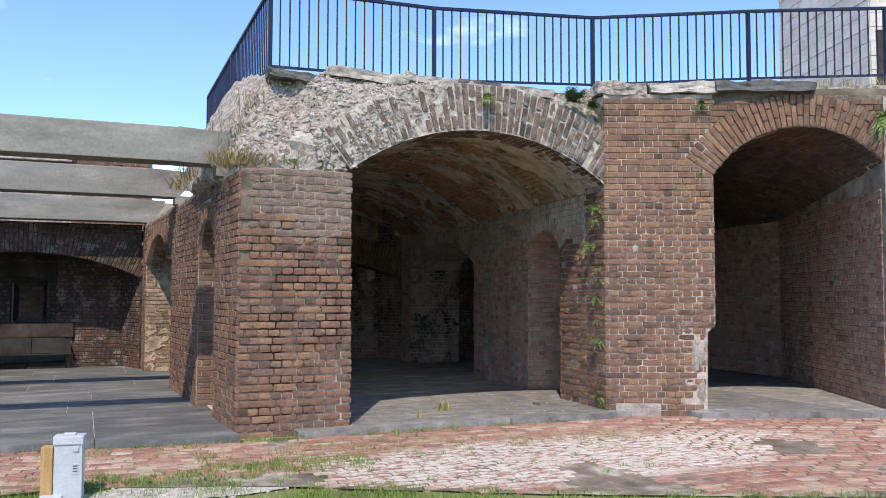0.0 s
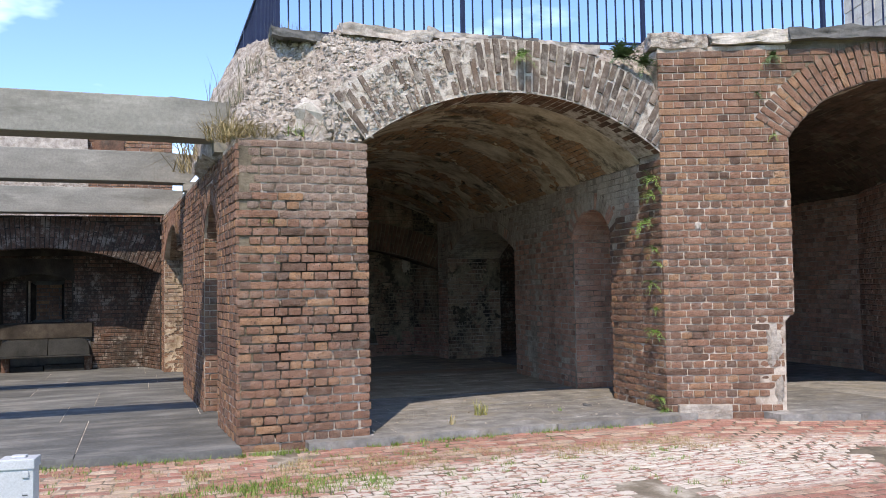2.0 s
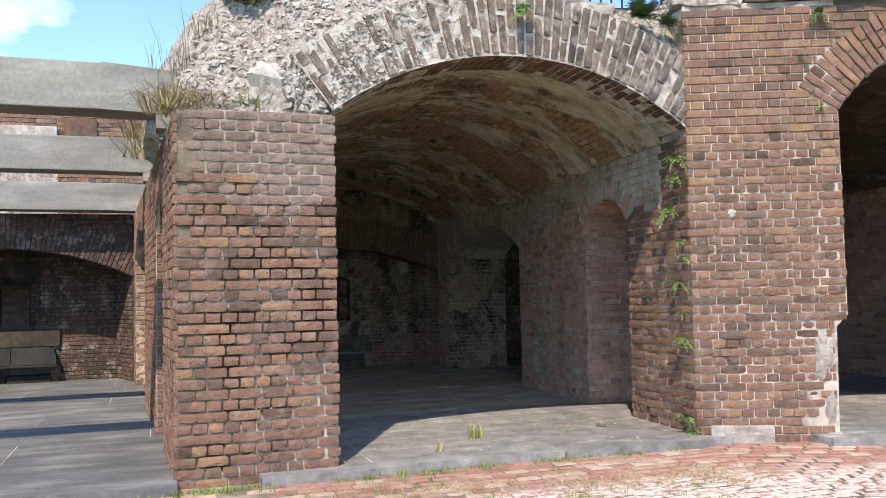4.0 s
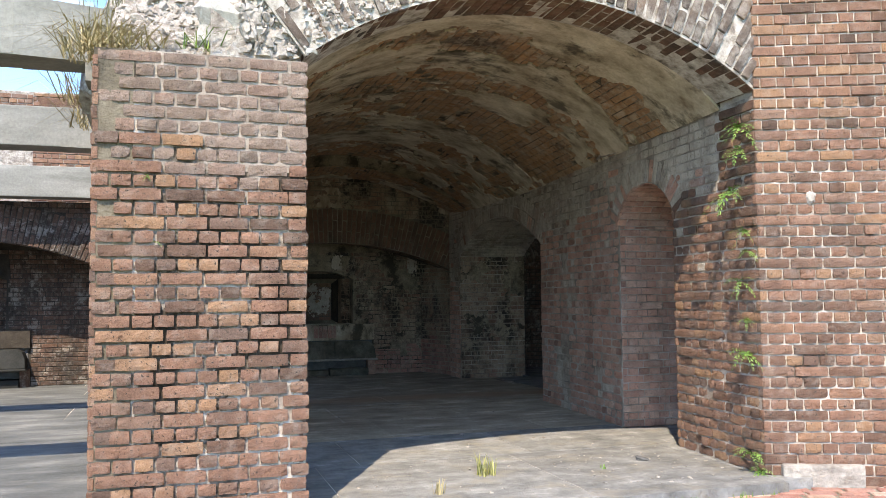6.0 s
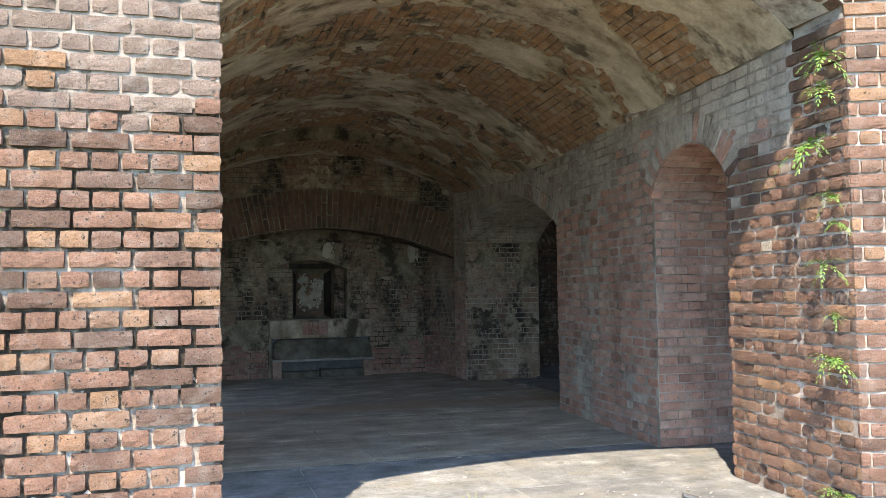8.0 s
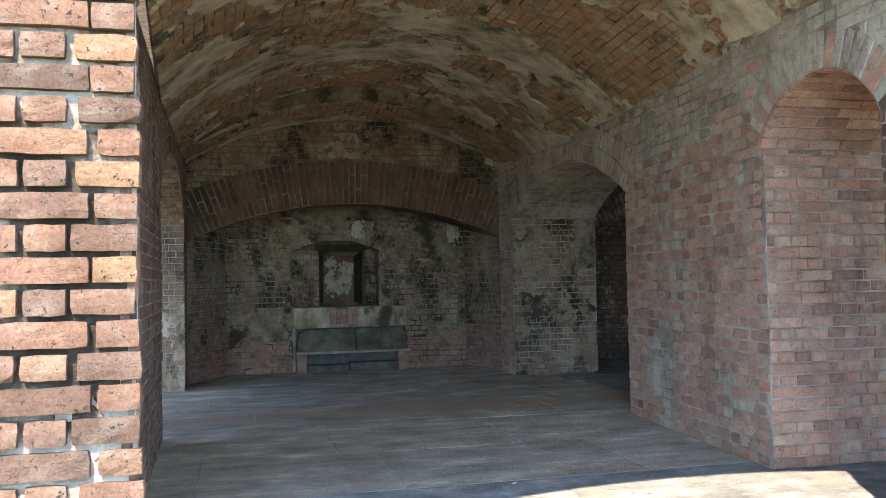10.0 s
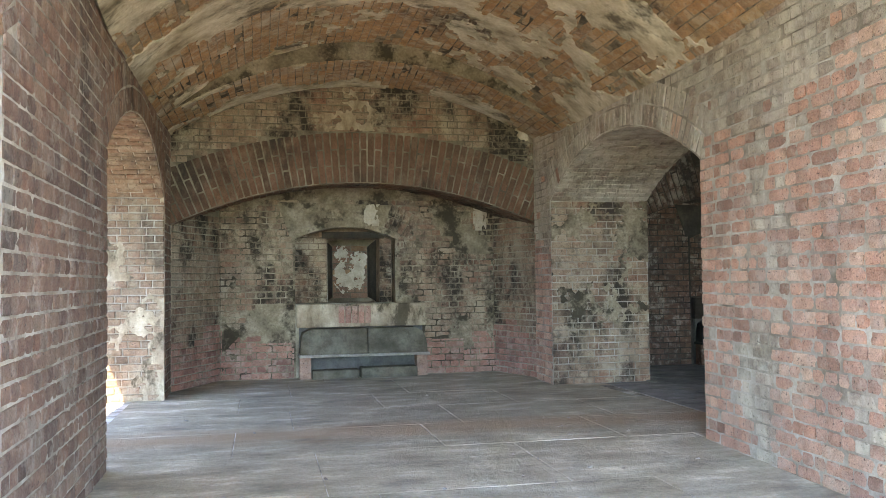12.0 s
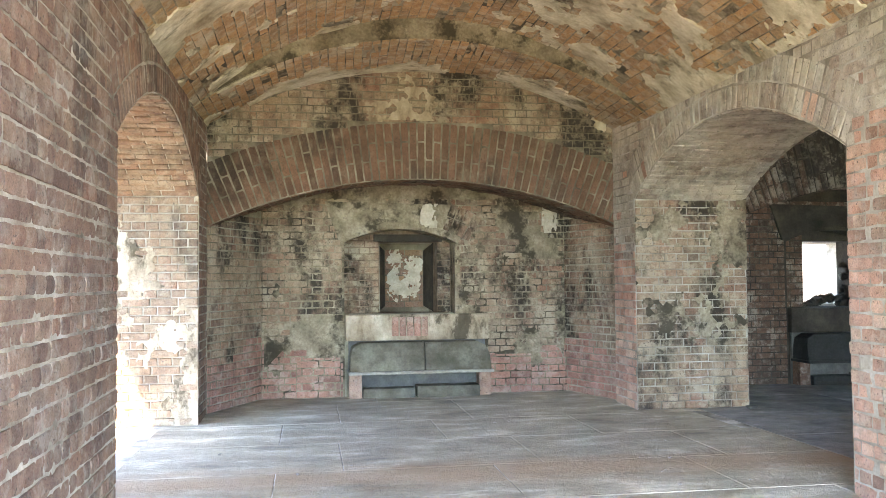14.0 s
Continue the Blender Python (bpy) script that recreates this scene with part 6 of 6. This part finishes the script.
skin("pointing", lambda a, b: ((lerp(1.66, 2.806, a), 8.7465, lerp(-0.1, 1.15, b)), (0, -1, 0)), 90, 98,
     lambda p: 0.55 * rag(p, 1.7, 1.2) + 0.5 * (p.x - 2.0) - 0.75 * (p.z - 0.45) - 0.1, m_frontmortar, wall_left, 0.004, "white lime pointing in the lower joints")
joined_bricks("passage_brickwork", passage(SMALL, bay_right, main_left), m_front_i, wall_left, 0.016, 0.006)
joined_bricks("arch_brickwork", passage(LARGE, bay_right, main_left), m_jamb_i, wall_left, 0.014, 0.008)
skin("jamb_plaster", lambda a, b: ((lerp(bay_right(16.5), main_left(16.5), a), 16.5, lerp(0.0, 1.95, b)), (0, -1, 0)), 70, 100,
     lambda p: rag(p + Vector((6.1, 0, 0)), 2.1, 1.4) - 0.1, m_cream, wall_left, 0.02, "flaking lime plaster")
joined_bricks("bay_brickwork", bay_face, m_front_i, wall_left)
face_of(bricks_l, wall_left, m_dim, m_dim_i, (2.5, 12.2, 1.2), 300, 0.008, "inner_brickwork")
joined_bricks("passage_brickwork", passage(SMALL, main_right, next_left), m_wall_i, wall_right)
arch_side = passage(LARGE, main_right, next_left)
joined_bricks("arch_brickwork", [b for b in arch_side if b[0].z < 1.96], m_back_i, wall_right)
joined_bricks("soffit_brickwork", [b for b in arch_side if b[0].z >= 1.96], m_limed_i, wall_right)
skin("jamb_plaster", lambda a, b: ((lerp(main_right(16.5), next_left(16.5), a), 16.5, lerp(0.0, 1.95, b)), (0, -1, 0)), 60, 100,
     lambda p: rag(p + Vector((1.7, 0, 0)), 1.9, 1.3) - 0.12 - 0.7 * max(0.0, 0.9 - p.z), m_plaster, wall_right, 0.017, "flaking lime plaster")
rngp = random.Random(27)
coated = []
for b in bricks_r:
    y, z = b[0].y, b[0].z
    edge = 2.12 + 0.5 * noise.noise(Vector((0, y * 0.9, z * 1.5))) - 0.1 * max(0.0, y - 12.5) + rngp.gauss(0, 0.2)
    blot = noise.noise(Vector((3.0, y * 1.4, z * 1.1))) + rngp.gauss(0, 0.12)
    if y > 9.3 and (z > edge or (y > 11.0 and blot > 0.47)):
        coated.append(b)
coated_ids = {id(b) for b in coated}
rngp = random.Random(19)
jamb = []
for c, u, v, n, hu, hv in [b for b in bricks_r if b[0].y < 9.98 and id(b) not in coated_ids]:
    jamb.append((c + n * rngp.uniform(-0.006, 0.01) + u * rngp.uniform(-0.008, 0.008), u, v, n, hu * rngp.uniform(0.94, 1.0), hv * rngp.uniform(0.94, 1.02)))
brick_parts([b for b in jamb if b[0].z < 2.2], m_front, wall_right, 0.014)
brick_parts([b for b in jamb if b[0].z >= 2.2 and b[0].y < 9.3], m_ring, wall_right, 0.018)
brick_parts([b for b in jamb if b[0].z >= 2.2 and b[0].y >= 9.3], m_wall, wall_right, 0.01)
bm = bmesh.new()
prism_bm(bm, [(8.756, -0.02), (9.96, -0.02), (9.96, 1.7), (9.3, 1.85), (9.28, 2.74), (8.756, 2.74)], lambda s, z: (main_right(s) - 0.003, s, z), lambda s, z: (main_right(s) + 0.02, s, z))
part("bed_mortar", bm, m_frontmortar, wall_right, "pale weathered mortar of the sunlit jamb")
face_of([b for b in bricks_r if id(b) not in coated_ids and b[0].y >= 9.98], wall_right, m_wall, m_wall_i, (6.3, 11.9, 1.2), 300, 0.007, "inner_brickwork")
joined_bricks("limed_brickwork", coated, m_limed_i, wall_right, 0.006)
joined_bricks("outer_brickwork", next_face, m_nextshade, wall_right, 0.01)
rngp = random.Random(15)
kept = []
for c, u, v, n, hu, hv in front_r:
    q = (c - BEND).dot(F_U)
    if 0.98 < q < 1.3 and 0.05 < c.z < 0.98:
        if 1.04 < q < 1.24 and rngp.random() < 0.5:
            continue
        c = c - n * rngp.uniform(0.0, 0.014)
    elif q > 1.15 and c.z < 2.4:
        c = c + u * rngp.uniform(-0.012, 0.016)
    kept.append((c, u, v, n, hu, hv))
front_r = kept
face_of(front_r, wall_front, m_front, m_front_i, (6.7, 8.5, 1.4), 300, 0.014, "front_brickwork")
brick_parts(next_ring, m_front, wall_front, 0.016, "voussoir")
rngp = random.Random(16)
ragged = []
for c, u, v, n, hu, hv in front_ring:
    wear = min(1.0, max(0.0, (4.7 - c.x) / 1.5)) * (1.0 if (c - Vector((4.445, 8.752, ZC1))).length > R1 + 0.2 else 0.6)
    if rngp.random() < 0.03 + 0.24 * wear:
        continue
    ragged.append((c - n * rngp.uniform(-0.006, 0.012 + 0.008 * wear), u, v, n, hu * rngp.uniform(0.92 - 0.4 * wear, 1.0), hv * rngp.uniform(0.88 - 0.2 * wear, 1.02)))
brick_parts(ragged, m_arch, arch_front, 0.018, "voussoir")
bm = bmesh.new()
box_bm(bm, (2.25, 8.83, 2.7), (2.795, 9.3, 3.1))
part("springer", bm, m_rubble, arch_front, "rubble core under the end of the arch")
vault_bricks(v_main, m_vault, "vault_brickwork", ceiling)
vault_bricks(v_back, m_vault, "vault_brickwork", ceiling_back)
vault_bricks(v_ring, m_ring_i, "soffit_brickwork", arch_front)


def vault_place(sections, a, b):
    """A point of a vault and the way down from it: a across, b along."""
    q = b * (len(sections) - 1)
    k = min(int(q), len(sections) - 2)
    (l0, r0, s0, c0), (l1, r1, s1, c1) = sections[k], sections[k + 1]
    t = q - k
    lx, ly, rx, ry = (lerp(p, r, t) for p, r in ((l0[0], l1[0]), (l0[1], l1[1]), (r0[0], r1[0]), (r0[1], r1[1])))
    w0, sp, cr = math.hypot(rx - lx, ry - ly), lerp(s0, s1, t), lerp(c0, c1, t)
    hh = cr - sp
    rad = (w0 * w0 / 4 + hh * hh) / (2 * hh)
    ang = math.asin(min(1.0, w0 / 2 / rad)) * (2 * a - 1)
    e = 0.5 + rad * math.sin(ang) / w0
    return (lerp(lx, rx, e), lerp(ly, ry, e), cr - rad + rad * math.cos(ang)), (-math.sin(ang), 0.0, -math.cos(ang))


def vault_coat(p):
    band = noise.noise(Vector((p.x * 0.3 + 4.0, p.y * 1.5, 1.0))) * 0.9
    return band + 0.8 * rag(p, 1.3, 1.3) - 0.06 + 0.2 * max(0.0, 12.2 - p.y)


skin("vault_plaster", lambda a, b: vault_place(v_main, a, b), 170, 290, vault_coat, m_skin, ceiling, 0.02, "flaking lime plaster coat")
skin("vault_plaster", lambda a, b: vault_place(v_back, a, b), 170, 42, lambda p: vault_coat(p) - 0.1, m_skin, ceiling_back, 0.02, "flaking lime plaster coat")
vault_bricks(v_next, m_nextshade, "vault_brickwork", ceiling_next)
joined_bricks("east_brickwork", east, m_wall_i, wall_east, 0.01)

# the apron: bricks laid flat
pave = []
rng = random.Random(31)
for b in courses(-3.6, 10.4, -0.2, 3.6, ch=0.105, ln=0.2, bond="run", joint=0.013, rng=rng):
    x, q = (b[0] + b[1]) / 2, (b[2] + b[3]) / 2
    y = floor_edge(x) + 0.05 - q
    if y < lawn_edge(x) + 0.05 or noise.noise(Vector((x * 0.8, y * 0.8, 7.0))) > 0.42:
        continue
    if 0.1 < x < 2.0 and y < 7.35 - 0.25 * abs(x - 1.0):
        continue
    sl = (floor_edge(x + 0.1) - floor_edge(x - 0.1)) / 0.2
    un = Vector((1, sl, 0)).normalized()
    pave.append((Vector((x, y, ground_z(x, y) + 0.008)), un, Vector((-un.y, un.x, 0)), Vector((0, 0, 1)), (b[1] - b[0]) / 2, (b[3] - b[2]) / 2))
order = sorted(pave, key=lambda b: (b[0] - Vector((3.2, 7.6, 0))).length)
brick_parts(order[:300], m_pave, pavement, 0.012, "paving_brick")
joined_bricks("paving_brickwork", order[300:], m_pave_i, pavement, 0.01, 0.004)
